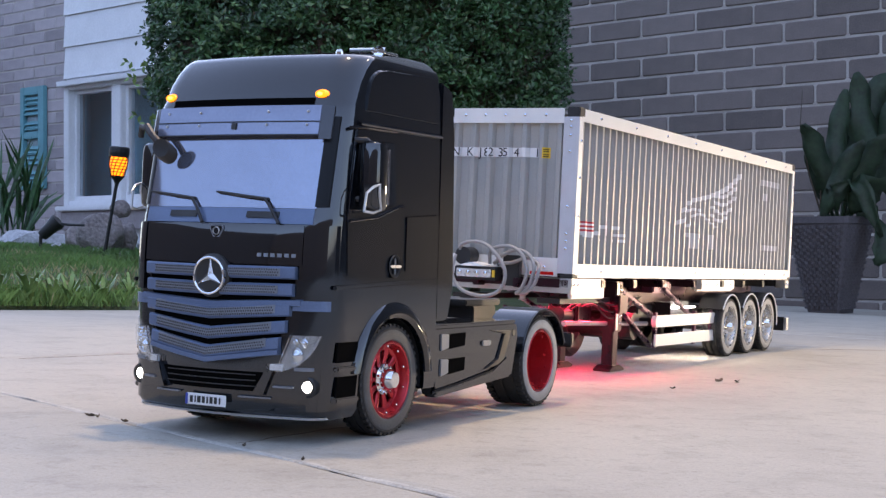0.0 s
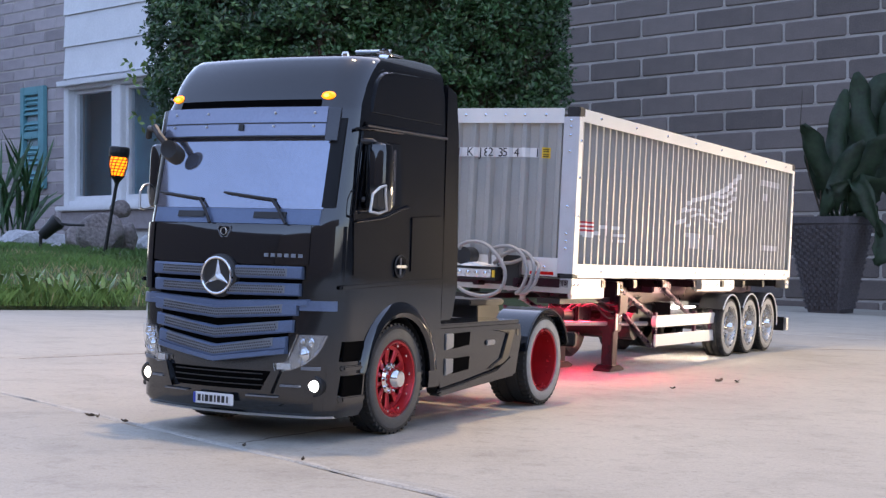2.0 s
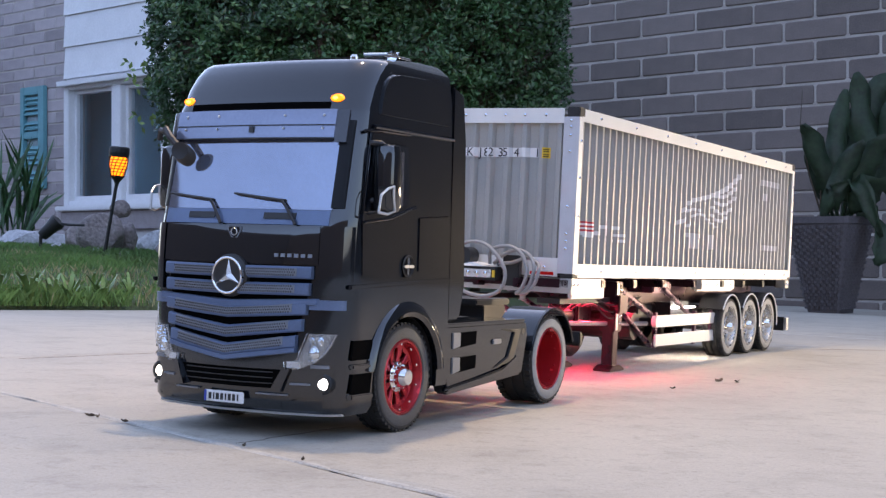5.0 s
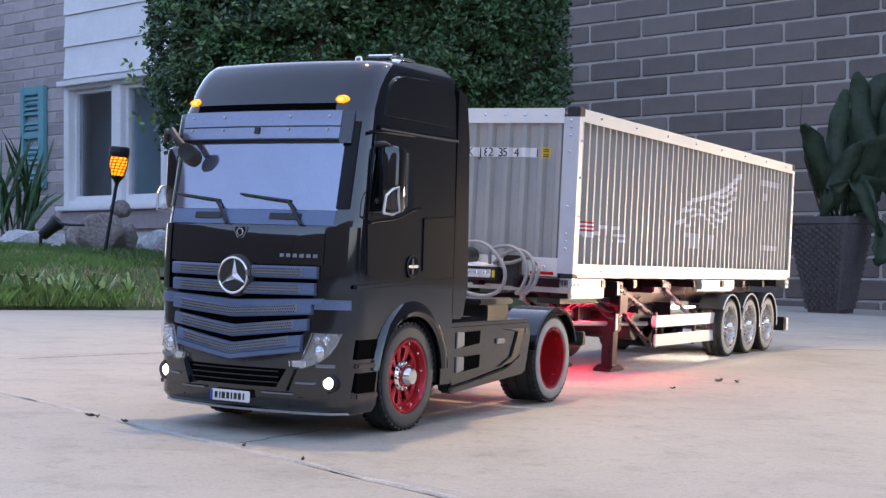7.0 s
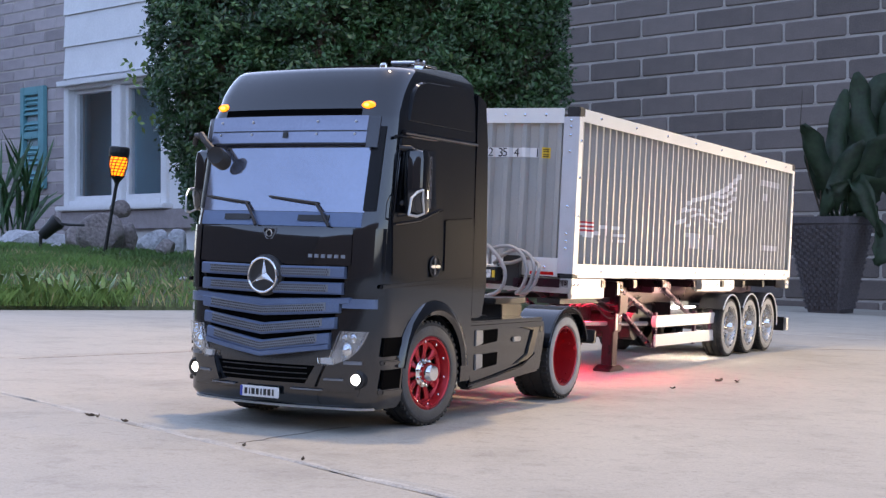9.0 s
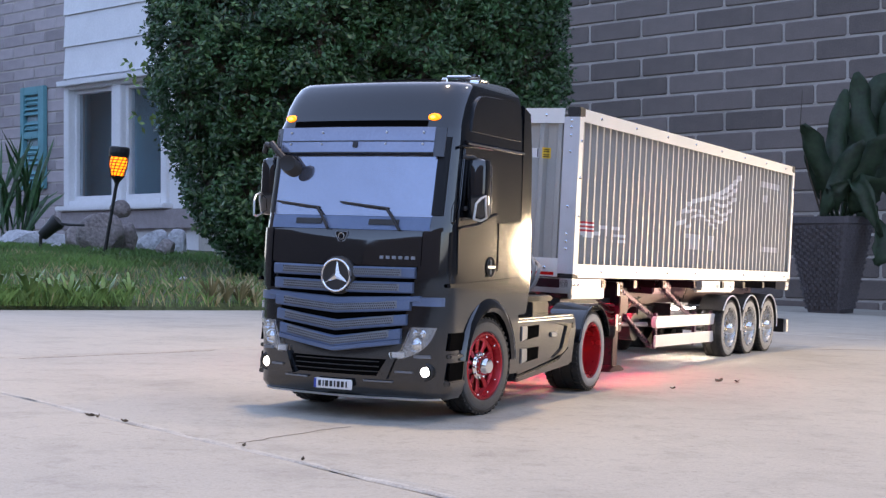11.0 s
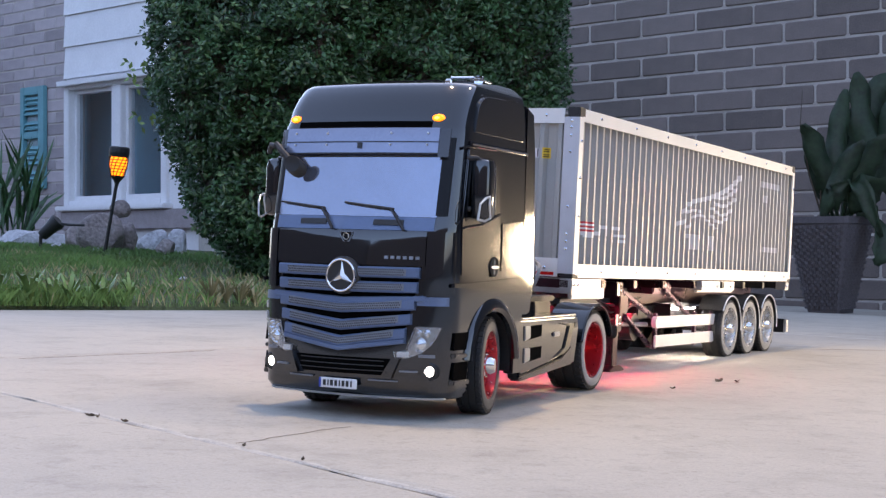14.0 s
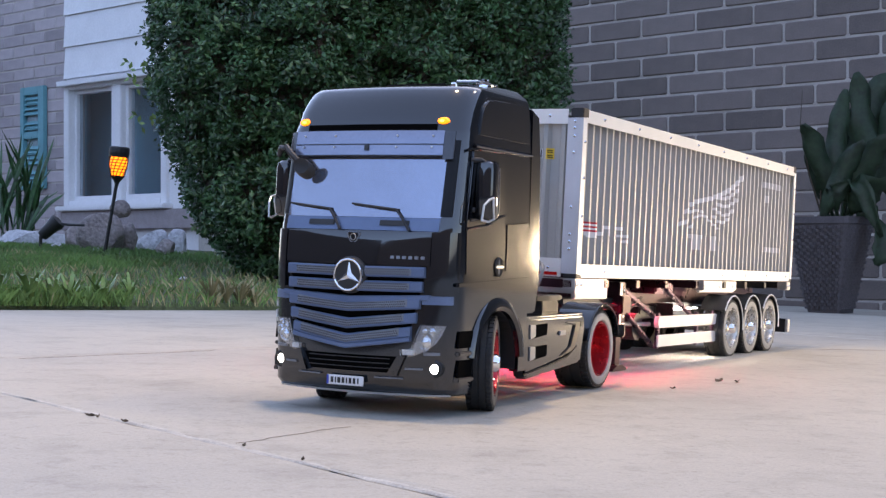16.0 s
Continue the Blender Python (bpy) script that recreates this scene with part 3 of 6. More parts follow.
def build_torch():
    y = 6.2
    at = lambda px, py: Vector(((px - 784) / 2533 * y, y, 0.1396 - (py - 441) / 2533 * y))
    root = empty("solar_torch", "black solar garden torch with a glowing orange flame", "garden torch")
    a, b = at(184, 455), at(207, 322)
    part("stake", tube([a - Vector((0, 0, 0.04)), a, b], 0.0075, 10), black_plastic, root)
    up = (at(212, 262) - b).normalized()
    turn = up.to_track_quat("Z", "X").to_matrix().to_4x4()
    turn.translation = b
    def placed(bm):
        bmesh.ops.transform(bm, matrix=turn, verts=bm.verts)
        return bm
    part("cone", placed(lathe([(0.006, -0.02), (0.012, 0.0), (0.030, 0.022), (0.033, 0.026), (0.0, 0.026)], "z", 20)), black_plastic, root)
    part("cap", placed(lathe([(0.0, 0.106), (0.041, 0.106), (0.044, 0.125), (0.043, 0.146), (0.038, 0.151), (0.0, 0.152)], "z", 20)), black_plastic, root, "black solar cap")
    part("lamp", placed(lathe([(0.0, 0.027), (0.024, 0.027), (0.031, 0.045), (0.036, 0.070), (0.037, 0.090), (0.035, 0.107), (0.0, 0.107)], "z", 20)), flame, root, "glowing orange lamp")
    girth = lambda z: float(np.interp(z, [0.024, 0.045, 0.070, 0.090, 0.108], [0.027, 0.034, 0.039, 0.040, 0.040]))
    for i in range(12):
        a2 = 2 * math.pi * i / 12
        pts = [(girth(z) * math.cos(a2 + 9.0 * (z - 0.024)), girth(z) * math.sin(a2 + 9.0 * (z - 0.024)), z) for z in [0.024 + 0.012 * k for k in range(8)]]
        part("bar", placed(tube(pts, 0.0021, 6)), black_plastic, root)
    for z in (0.040, 0.053, 0.066, 0.079, 0.092):
        g = girth(z)
        part("ring", placed(lathe([(g - 0.002, z), (g + 0.001, z), (g + 0.001, z + 0.0035), (g - 0.002, z + 0.0035)], "z", 20, closed=True)), black_plastic, root)


def build_spotlight():
    y = 6.3
    at = lambda px, py: Vector(((px - 784) / 2533 * y, y, 0.1396 - (py - 441) / 2533 * y))
    root = empty("garden_spotlight", "black plastic garden spotlight on a stake", "spotlight")
    part("stake", tube([at(72, 455), at(72, 420)], 0.008, 8), black_plastic, root)
    part("bracket", tube([at(72, 422), at(78, 410), at(88, 405)], 0.010, 8), black_plastic, root)
    d = (at(104, 393) - at(74, 420)).normalized()
    turn = d.to_track_quat("Z", "X").to_matrix().to_4x4()
    turn.translation = at(74, 418)
    bm = lathe([(0.0, 0.0), (0.022, 0.0), (0.026, 0.01), (0.030, 0.06), (0.036, 0.085), (0.036, 0.10), (0.030, 0.102), (0.0, 0.098)], "z", 20)
    bmesh.ops.transform(bm, matrix=turn, verts=bm.verts)
    part("head", bm, black_plastic, root, smooth=True)
    part("arm", tube([at(104, 396), at(125, 398), at(150, 399)], 0.006, 8), black_plastic, root)


def blade_leaf(path, width, fold=0.25, crumple=0.0):
    """A broad leaf along a path of points, its halves folded up along the midrib."""
    pts = bend(path, 5)
    verts, faces = [], []
    n = len(pts)
    side0 = None
    for i, p in enumerate(pts):
        t = i / (n - 1)
        d = (pts[min(i + 1, n - 1)] - pts[max(i - 1, 0)]).normalized()
        if side0 is None:
            side0 = d.cross(Vector((0.3, 1, 0.1))).normalized()
        s = (side0 - d * side0.dot(d)).normalized()
        if crumple:
            s = Matrix.Rotation(1.5 * crumple * noise.noise((t * 2.2, width * 130, 7)), 3, d) @ s
        u = s.cross(d)
        w = width * max(0.03, math.sin(math.pi * min(1, t * 1.02) ** 1.15) ** 0.6)
        if crumple:
            w = width * max(0.06, math.sin(math.pi * min(1.0, 0.04 + 0.94 * t ** 1.25)) ** 0.55) * (1 + 0.35 * noise.noise((t * 5, width * 90, 1)))
        for q in (-1, -0.5, 0, 0.5, 1):
            ripple = 0.06 * width * math.sin(t * 21 + q * 2) + crumple * width * (noise.noise((t * 4 + q, width * 70, 3)) + 0.6 * noise.noise((t * 11, q * 2, width * 50)))
            verts.append(tuple(p + s * w * q + u * (fold * w * abs(q) + ripple * abs(q))))
    for i in range(n - 1):
        for q in range(4):
            k = i * 5 + q
            faces.append((k, k + 1, k + 6, k + 5))
    return verts, faces


def build_planter():
    c = Vector((1.475, 5.45))
    z0 = drive_z(c.x, c.y)
    pot = empty("planter", "tall square woven dark resin planter on the concrete", "planter")
    turn = Matrix.Rotation(radians(-41), 4, "Z")
    h = 0.365
    bm = loft([[(turn @ Vector((w * sx, w * sy, 0))) + Vector((c.x, c.y, z0 + z)) for sx, sy in ((-1, -0.9), (-0.9, -1), (0.9, -1), (1, -0.9), (1, 0.9), (0.9, 1), (-0.9, 1), (-1, 0.9))] for w, z in ((0.064, 0.0), (0.067, 0.02), (0.121, h - 0.04), (0.122, h - 0.03), (0.128, h - 0.025), (0.128, h), (0.118, h), (0.113, h - 0.05))])
    part("body", bm, wicker, pot, "dark inner planter box")
    # the weave: flat strips that go over and under
    verts, faces = [], []
    rows, cols = 26, 13
    for side in range(4):
        rot = turn @ Matrix.Rotation(side * math.pi / 2, 4, "Z")
        for r in range(rows):
            za, zb = 0.012 + (h - 0.05) * r / rows, 0.012 + (h - 0.05) * (r + 0.86) / rows
            for q in range(cols):
                if (q + r) % 2:
                    continue
                wa, wb = 0.0655 + 0.061 * za / h, 0.0655 + 0.061 * zb / h
                xa, xb = -0.93 + 1.86 * (q - 0.35) / cols, -0.93 + 1.86 * (q + 1.3) / cols
                xm = (xa + xb) / 2
                k = len(verts)
                for z, w in ((za, wa), (zb, wb)):
                    for x, o in ((xa, 0.0), (xm - 0.03, 0.0075), (xm + 0.03, 0.0075), (xb, 0.0)):
                        p = rot @ Vector((w * max(-0.97, min(0.97, x)), -w - o - 0.0005, 0))
                        verts.append((p.x + c.x, p.y + c.y, z0 + z + 0.004))
                faces += [(k + i, k + i + 1, k + i + 5, k + i + 4) for i in range(3)]
    weave = raw("weave", verts, faces, wicker, pot, "woven flat resin strips")
    sol = weave.modifiers.new("thick", "SOLIDIFY")
    sol.thickness = 0.002
    part("earth", box(-0.1, 0.1, -0.1, 0.1, 0, 0.02), soil, pot).matrix_local = Matrix.Translation((c.x, c.y, z0 + h - 0.05)) @ turn
    plant = empty("potted_plant", "broad-leaved dark green plant growing in the woven planter", "plant")
    y = 5.45
    def at(px, py, dy=0.0):
        yy = y + dy
        return Vector(((px - 784) / 2533 * yy, yy, 0.1396 - (py - 441) / 2533 * yy))
    base = at(1487, 398)
    leaves = [  # stalk through points, then the blade
        ([(1470, 395, 0), (1465, 330, -.03), (1445, 265, -.06), (1420, 220, -.08)], 0.042),
        ([(1478, 395, 0), (1476, 300, 0), (1484, 220, .02), (1497, 158, .03)], 0.036),
        ([(1500, 390, 0), (1535, 300, .02), (1532, 210, .03), (1515, 128, .04)], 0.050),
        ([(1505, 390, 0), (1545, 320, 0), (1575, 240, 0), (1590, 160, 0)], 0.060),
        ([(1500, 385, -.03), (1520, 310, -.08), (1550, 270, -.12), (1590, 255, -.16)], 0.055),
        ([(1490, 385, -.03), (1500, 330, -.08), (1530, 340, -.12), (1560, 420, -.15)], 0.032),
        ([(1495, 390, -.03), (1545, 380, -.10), (1560, 440, -.14), (1550, 470, -.14)], 0.040),
        ([(1485, 395, -.02), (1475, 350, -.08), (1500, 290, -.1), (1530, 250, -.13)], 0.036),
        ([(1490, 395, .03), (1520, 280, .06), (1545, 180, .08), (1580, 130, .08)], 0.055),
        ([(1480, 395, .03), (1455, 340, .03), (1440, 290, .02), (1432, 250, .02)], 0.030),
        ([(1500, 390, -.02), (1520, 360, -.08), (1550, 335, -.12), (1600, 340, -.16)], 0.05),
        ([(1487, 390, .05), (1500, 300, .08), (1505, 250, .1), (1510, 190, .1)], 0.04),
        ([(1475, 395, -.03), (1462, 380, -.06), (1470, 340, -.08), (1505, 320, -.1)], 0.028),
    ]
    for pts, w in leaves:
        p = [at(*q) for q in pts]
        vv, ff = blade_leaf([p[0].lerp(p[1], 0.45), p[1], p[2], p[3]], w * 1.05, 0.45, 0.9)
        lf = raw("leaf", vv, ff, leaf_dark, plant, smooth=True)
        lf.modifiers.new("thick", "SOLIDIFY").thickness = 0.0008
        part("stalk", tube([base + Vector((0, 0, -0.03)), base.lerp(p[0], 0.6), p[0].lerp(p[1], 0.5)], 0.006, 7), leaf_dark, plant)
    part("stem", tube([at(1452, 375), at(1432, 310), at(1416, 225), at(1420, 160)], [0.004, 0.003, 0.002, 0.001], 6), bark, plant, "thin bare brown stem")
    part("stem", tube([at(1452, 375), at(1452, 330), at(1450, 280)], [0.004, 0.003, 0.002], 6), bark, plant, "thin bare brown stem")


def build_spiky_plant():
    """Long strap leaves in front of the far wall."""
    root = empty("strap_leaf_plant", "clump of long narrow dark green leaves by the wall", "plant")
    rnd = random.Random(4)
    y = 8.6
    for i in range(46):
        bx = rnd.uniform(-60, 60)
        tip = bx + rnd.uniform(-50, 75)
        top = rnd.uniform(235, 350)
        p0 = Vector(((bx - 784) / 2533 * y, y + rnd.uniform(-0.2, 0.2), 0.1396 - (425 - 441) / 2533 * y))
        p1 = Vector(((tip - 784) / 2533 * y, y + rnd.uniform(-0.3, 0.3), 0.1396 - (top - 441) / 2533 * y))
        mid = (p0 + p1) / 2 + Vector((rnd.uniform(-0.03, 0.03), 0, 0.06))
        vv, ff = blade_leaf([p0, mid, p1], rnd.uniform(0.008, 0.016), 0.4)
        raw("leaf", vv, ff, leaf, root, smooth=True)


leaf_tip = material("leaf_tip", (0.078, 0.150, 0.055), 0.4, vary=0.4, scale=9, fine=60)
leaf_light = material("leaf_light", (0.16, 0.27, 0.08), 0.45, vary=0.2, scale=20, fine=60)
# teal of reflected sky, put on the box behind the window
pane_sky_teal = material("pane_sky_teal", (0.22, 0.40, 0.47), 0.8, vary=0.1, scale=4, fine=40)
# two unseen walls added to block low sky and darken the reflections
closing = part("wall_south", box(-16, 16, -14.2, -14.0, -1.0, 5.0), brick_grey)
tagged(closing, "unseen plain grey wall added behind the camera to block low sky", "wall", kind="structure")
side = part("wall_side", box(-16.2, -16.0, -14.2, 18.0, -1.0, 5.4), brick_grey)
tagged(side, "unseen plain grey wall added past the lawn to block low sky", "wall", kind="structure")
build_ground()
build_lawn()
joint_pale = material("joint_pale", (0.43, 0.41, 0.365), 0.85, vary=0.16, scale=60, fine=500, bump=0.0008)
crack_dirt = material("crack_dirt", (0.14, 0.12, 0.10), 0.9, vary=0.3, scale=60, fine=500)
dry_brown = material("dry_brown", (0.10, 0.07, 0.045), 0.8, vary=0.2, scale=80, fine=400)
build_weeds()
build_litter()
build_walls()
build_hedge()
build_rocks()
build_torch()
build_spotlight()
build_planter()
build_spiky_plant()

# ---- the model truck: x ahead from the front axle, y to its left, z up from the ground ----
def on_drive(x, y, yaw, pitch=0.0, roll=0.0, lift=0.0):
    """A frame on the sloping drive: x ahead, y to its left, z up."""
    n = Vector((FALL, 0, 1)).normalized()
    a = radians(yaw)
    fx = Vector((math.cos(a), math.sin(a), 0))
    fx = (fx - n * fx.dot(n)).normalized()
    m = Matrix((fx, n.cross(fx), n)).transposed().to_4x4()
    m.translation = Vector((x, y, -FALL * x)) + n * lift
    return m @ Matrix.Rotation(-pitch, 4, "Y") @ Matrix.Rotation(roll, 4, "X")


# height, foremost x, half width, corner radius, bow of the front
CAB = [(0.018, 0.0985, 0.0835, 0.018, 0.010), (0.024, 0.1035, 0.0875, 0.020, 0.011), (0.040, 0.1055, 0.0885, 0.022, 0.012), (0.060, 0.1050, 0.0885, 0.022, 0.011), (0.100, 0.1020, 0.0885, 0.022, 0.009),
       (0.124, 0.1010, 0.0885, 0.022, 0.008), (0.150, 0.0985, 0.0885, 0.022, 0.007), (0.158, 0.0960, 0.0885, 0.021, 0.0065), (0.165, 0.0935, 0.088, 0.020, 0.006), (0.2165, 0.0820, 0.0875, 0.018, 0.005), (0.2360, 0.0785, 0.0870, 0.018, 0.005),
       (0.2400, 0.0770, 0.0868, 0.018, 0.005), (0.2440, 0.0762, 0.0865, 0.021, 0.005), (0.256, 0.0715, 0.0862, 0.022, 0.005), (0.266, 0.0655, 0.0850, 0.023, 0.005), (0.2735, 0.0595, 0.0836, 0.024, 0.005), (0.2772, 0.0545, 0.0818, 0.024, 0.005), (0.2790, 0.0450, 0.0790, 0.024, 0.006), (0.2815, 0.0280, 0.0765, 0.020, 0.007), (0.2845, 0.0000, 0.0720, 0.024, 0.006), (0.2862, -0.0250, 0.0680, 0.024, 0.004)]
REAR = -0.0640


def cab_at(z):
    zs = [c[0] for c in CAB]
    return [float(np.interp(z, zs, [c[k] for c in CAB])) for k in range(1, 5)]


def front_x(y, z):
    """The cab's front surface at y across and z up."""
    xf, w, rc, bow = cab_at(z)
    e = w - rc
    a = abs(y)
    if a <= e:
        return xf - bow * (a / e) ** 2
    q = min(1.0, (a - e) / rc)
    return xf - bow - rc * (1 - math.sqrt(max(0.0, 1 - q * q))) - 0.35 * bow * q


def ring(z, rear=REAR):
    xf, w, rc, bow = cab_at(z)
    half = []
    e = w - rc
    for k in range(9):
        y = e * k / 8
        half.append((front_x(y, z), y))
    for k in range(1, 9):
        y = e + rc * math.sin(k / 8 * math.pi / 2)
        half.append((front_x(y, z), y))
    x_end = half[-1][0]
    for k in range(1, 7):
        half.append((x_end + (rear - x_end) * k / 6, w))
    left = [Vector((x, y, z)) for x, y in half]
    right = [Vector((x, -y, z)) for x, y in half[1:]]
    return right[::-1] + left


def patch(zs, ya, yb, off=0.001, thick=0.0015, n=16, bm=None):
    """A panel that follows the cab's front between ya(z) and yb(z), proud of it by off."""
    outer, inner = [], []
    for z in zs:
        a, b = (ya(z), yb(z)) if callable(ya) else (ya, yb)
        row = [a + (b - a) * k / n for k in range(n + 1)]
        outer.append([(front_x(y, z) + off, y, z) for y in row])
        inner.append([(front_x(y, z) + off - thick, y, z) for y in row])
    return slab_of(outer, inner, bm)


def slab_of(outer, inner, bm=None):
    """Closes two grids of points into a thin panel."""
    b = bmesh.new()
    o = [[b.verts.new(p) for p in r] for r in outer]
    i = [[b.verts.new(p) for p in r] for r in inner]
    rows, cols = len(o), len(o[0])
    for r in range(rows - 1):
        for c in range(cols - 1):
            b.faces.new((o[r][c], o[r][c + 1], o[r + 1][c + 1], o[r + 1][c]))
            b.faces.new((i[r][c], i[r + 1][c], i[r + 1][c + 1], i[r][c + 1]))
    for r in range(rows - 1):
        b.faces.new((o[r][0], o[r + 1][0], i[r + 1][0], i[r][0]))
        b.faces.new((o[r][-1], i[r][-1], i[r + 1][-1], o[r + 1][-1]))
    for c in range(cols - 1):
        b.faces.new((o[0][c], i[0][c], i[0][c + 1], o[0][c + 1]))
        b.faces.new((o[-1][c], o[-1][c + 1], i[-1][c + 1], i[-1][c]))
    bmesh.ops.recalc_face_normals(b, faces=b.faces)
    return join(bm, b)


def chevron(z_end, drop, h, y1, off, thick, n=24, end=0.0):
    """A slat across the front that dips in the middle; end: how far its tips are cut back."""
    outer, inner = [], []
    for f in (0, 0.12, 0.88, 1):
        ro, ri = [], []
        for k in range(n + 1):
            y = y1 * (2 * k / n - 1)
            z = z_end - drop * (1 - abs(y) / y1) - h * f
            o = off if 0.05 < f < 0.95 else off - 0.0012
            ro.append((front_x(y, z) + o, y, z))
            ri.append((front_x(y, z) + off - thick, y, z))
        outer.append(ro)
        inner.append(ri)
    return slab_of(outer, inner)


def arch_outline(cx, cz, r, x0, x1, z0, z1, n=18):
    """A side panel x0..x1, z0..z1 with a round cut for a wheel."""
    pts = [(x0, z0), (x0, z1), (x1, z1), (x1, z0)]
    a0 = math.asin(max(-1, min(1, (z0 - cz) / r)))
    arc = [(cx + r * math.cos(a0 + (math.pi - 2 * a0) * k / n), cz + r * math.sin(a0 + (math.pi - 2 * a0) * k / n)) for k in range(n + 1)]
    return pts + arc[::-1]


def tyre_bm(r, w, tread=44):
    bm = lathe([(r * 0.66, -w * 0.42), (r * 0.80, -w * 0.50), (r * 0.93, -w * 0.49), (r * 0.975, -w * 0.42), (r * 0.985, -w * 0.33), (r * 0.96, -w * 0.31), (r * 0.96, -w * 0.27), (r * 0.99, -w * 0.25), (r * 0.99, -w * 0.04), (r * 0.962, -w * 0.025), (r * 0.962, w * 0.025), (r * 0.99, w * 0.04), (r * 0.99, w * 0.25), (r * 0.96, w * 0.27), (r * 0.96, w * 0.31), (r * 0.985, w * 0.33), (r * 0.975, w * 0.42), (r * 0.93, w * 0.49), (r * 0.80, w * 0.50), (r * 0.66, w * 0.42)], "y", 56, closed=True)
    for k in range(tread):
        a = 2 * math.pi * k / tread
        for s in (-1, 1):
            b = box(-0.0014, 0.0014, s * w * 0.29, s * w * 0.46, r * 0.95, r * 0.998)
            bmesh.ops.rotate(b, cent=(0, 0, 0), matrix=Matrix.Rotation(a + s * 0.03, 3, "Y"), verts=b.verts)
            join(bm, b)
    return bm


def build_wheel(name, parent, place, r, w, rim_mat, out, deep=False, band=None):
    """tyre, rim, hub and nuts; out: +1 where the outer face looks to the left side."""
    root = new(name)
    root.empty_display_size = 0.01
    root.parent = parent
    root.location = place
    part("tyre", tyre_bm(r, w), rubber, root, "black rubber tyre", smooth=True)
    # raised sidewall band
    part("sidewall", lathe([(r * 0.70, out * w * 0.475), (r * 0.72, out * w * 0.505), (r * 0.86, out * w * 0.515), (r * 0.90, out * w * 0.49)], "y", 56), band or sidewall, root, "grey tyre sidewall, paler on the wheels the lamp lights", smooth=True)
    o = out * w
    dish = -0.40 if deep else 0.10
    if deep:
        rim = lathe([(r * 0.70, o * 0.47), (r * 0.66, o * 0.50), (r * 0.635, o * 0.48), (r * 0.61, o * 0.30), (r * 0.585, o * (dish + 0.06)), (r * 0.55, o * dish), (0.0, o * dish)], "y", 48)
    else:
        rim = lathe([(r * 0.70, o * 0.47), (r * 0.66, o * 0.50), (r * 0.635, o * 0.48), (r * 0.60, o * 0.34), (r * 0.585, o * 0.20), (r * 0.52, o * (dish + 0.06)), (r * 0.515, o * (dish - 0.02))], "y", 48)
    part("rim", rim, rim_mat, root, smooth=True)
    for k in range(10):
        a = 2 * math.pi * k / 10
        turn = Matrix.Rotation(a, 4, "Y")
        if not deep:
            spoke = loft([[turn @ Vector((rr * r, o * (dish + h + q), wd * t)) for q, t in ((-0.10, -1), (0.0, -1), (0.035, -0.6), (0.035, 0.6), (0.0, 1), (-0.10, 1))] for rr, h, wd in ((0.27, 0.03, r * 0.055), (0.40, 0.05, r * 0.062), (0.54, 0.06, r * 0.095))])
            part("spoke", spoke, rim_mat, root, smooth=True)
        part("rivet", lathe([(0.0012, 0.0), (0.0012, out * 0.0012), (0.0, out * 0.0016)], "y", 8, (r * 0.60 * math.cos(a + 0.3), o * 0.33, r * 0.60 * math.sin(a + 0.3))), chrome if not deep else rim_mat, root)
    # black disc added behind the spokes makes the rim openings look shaded
    if not deep:
        part("rim_shade_disc", lathe([(r * 0.62, o * 0.05), (r * 0.60, o * (dish - 0.16)), (r * 0.25, o * (dish - 0.16)), (0.0, o * (dish - 0.14))], "y", 32), black_plastic, root, "black disc behind the spokes standing in for shaded openings", smooth=True)
    if not deep:
        hub = lathe([(r * 0.29, o * dish), (r * 0.28, o * (dish + 0.16)), (r * 0.20, o * (dish + 0.22)), (r * 0.19, o * 0.52), (r * 0.155, o * 0.60), (r * 0.14, o * 0.66), (0.0, o * 0.68)], "y", 28)
    else:
        hub = lathe([(r * 0.22, o * (dish + 0.002)), (r * 0.20, o * (dish + 0.06)), (0.0, o * (dish + 0.08))], "y", 24)
    part("hub", hub, rim_mat if deep else chrome, root, "wheel hub" if deep else "chrome wheel hub", smooth=True)
    for k in range(0 if deep else 10):
        a = 2 * math.pi * (k + 0.5) / 10
        part("nut", lathe([(0.0013, 0.0), (0.0013, out * 0.0022), (0.0, out * 0.0026)], "y", 6, (r * 0.245 * math.cos(a), o * (dish + 0.155), r * 0.245 * math.sin(a))), chrome, root)
    return root


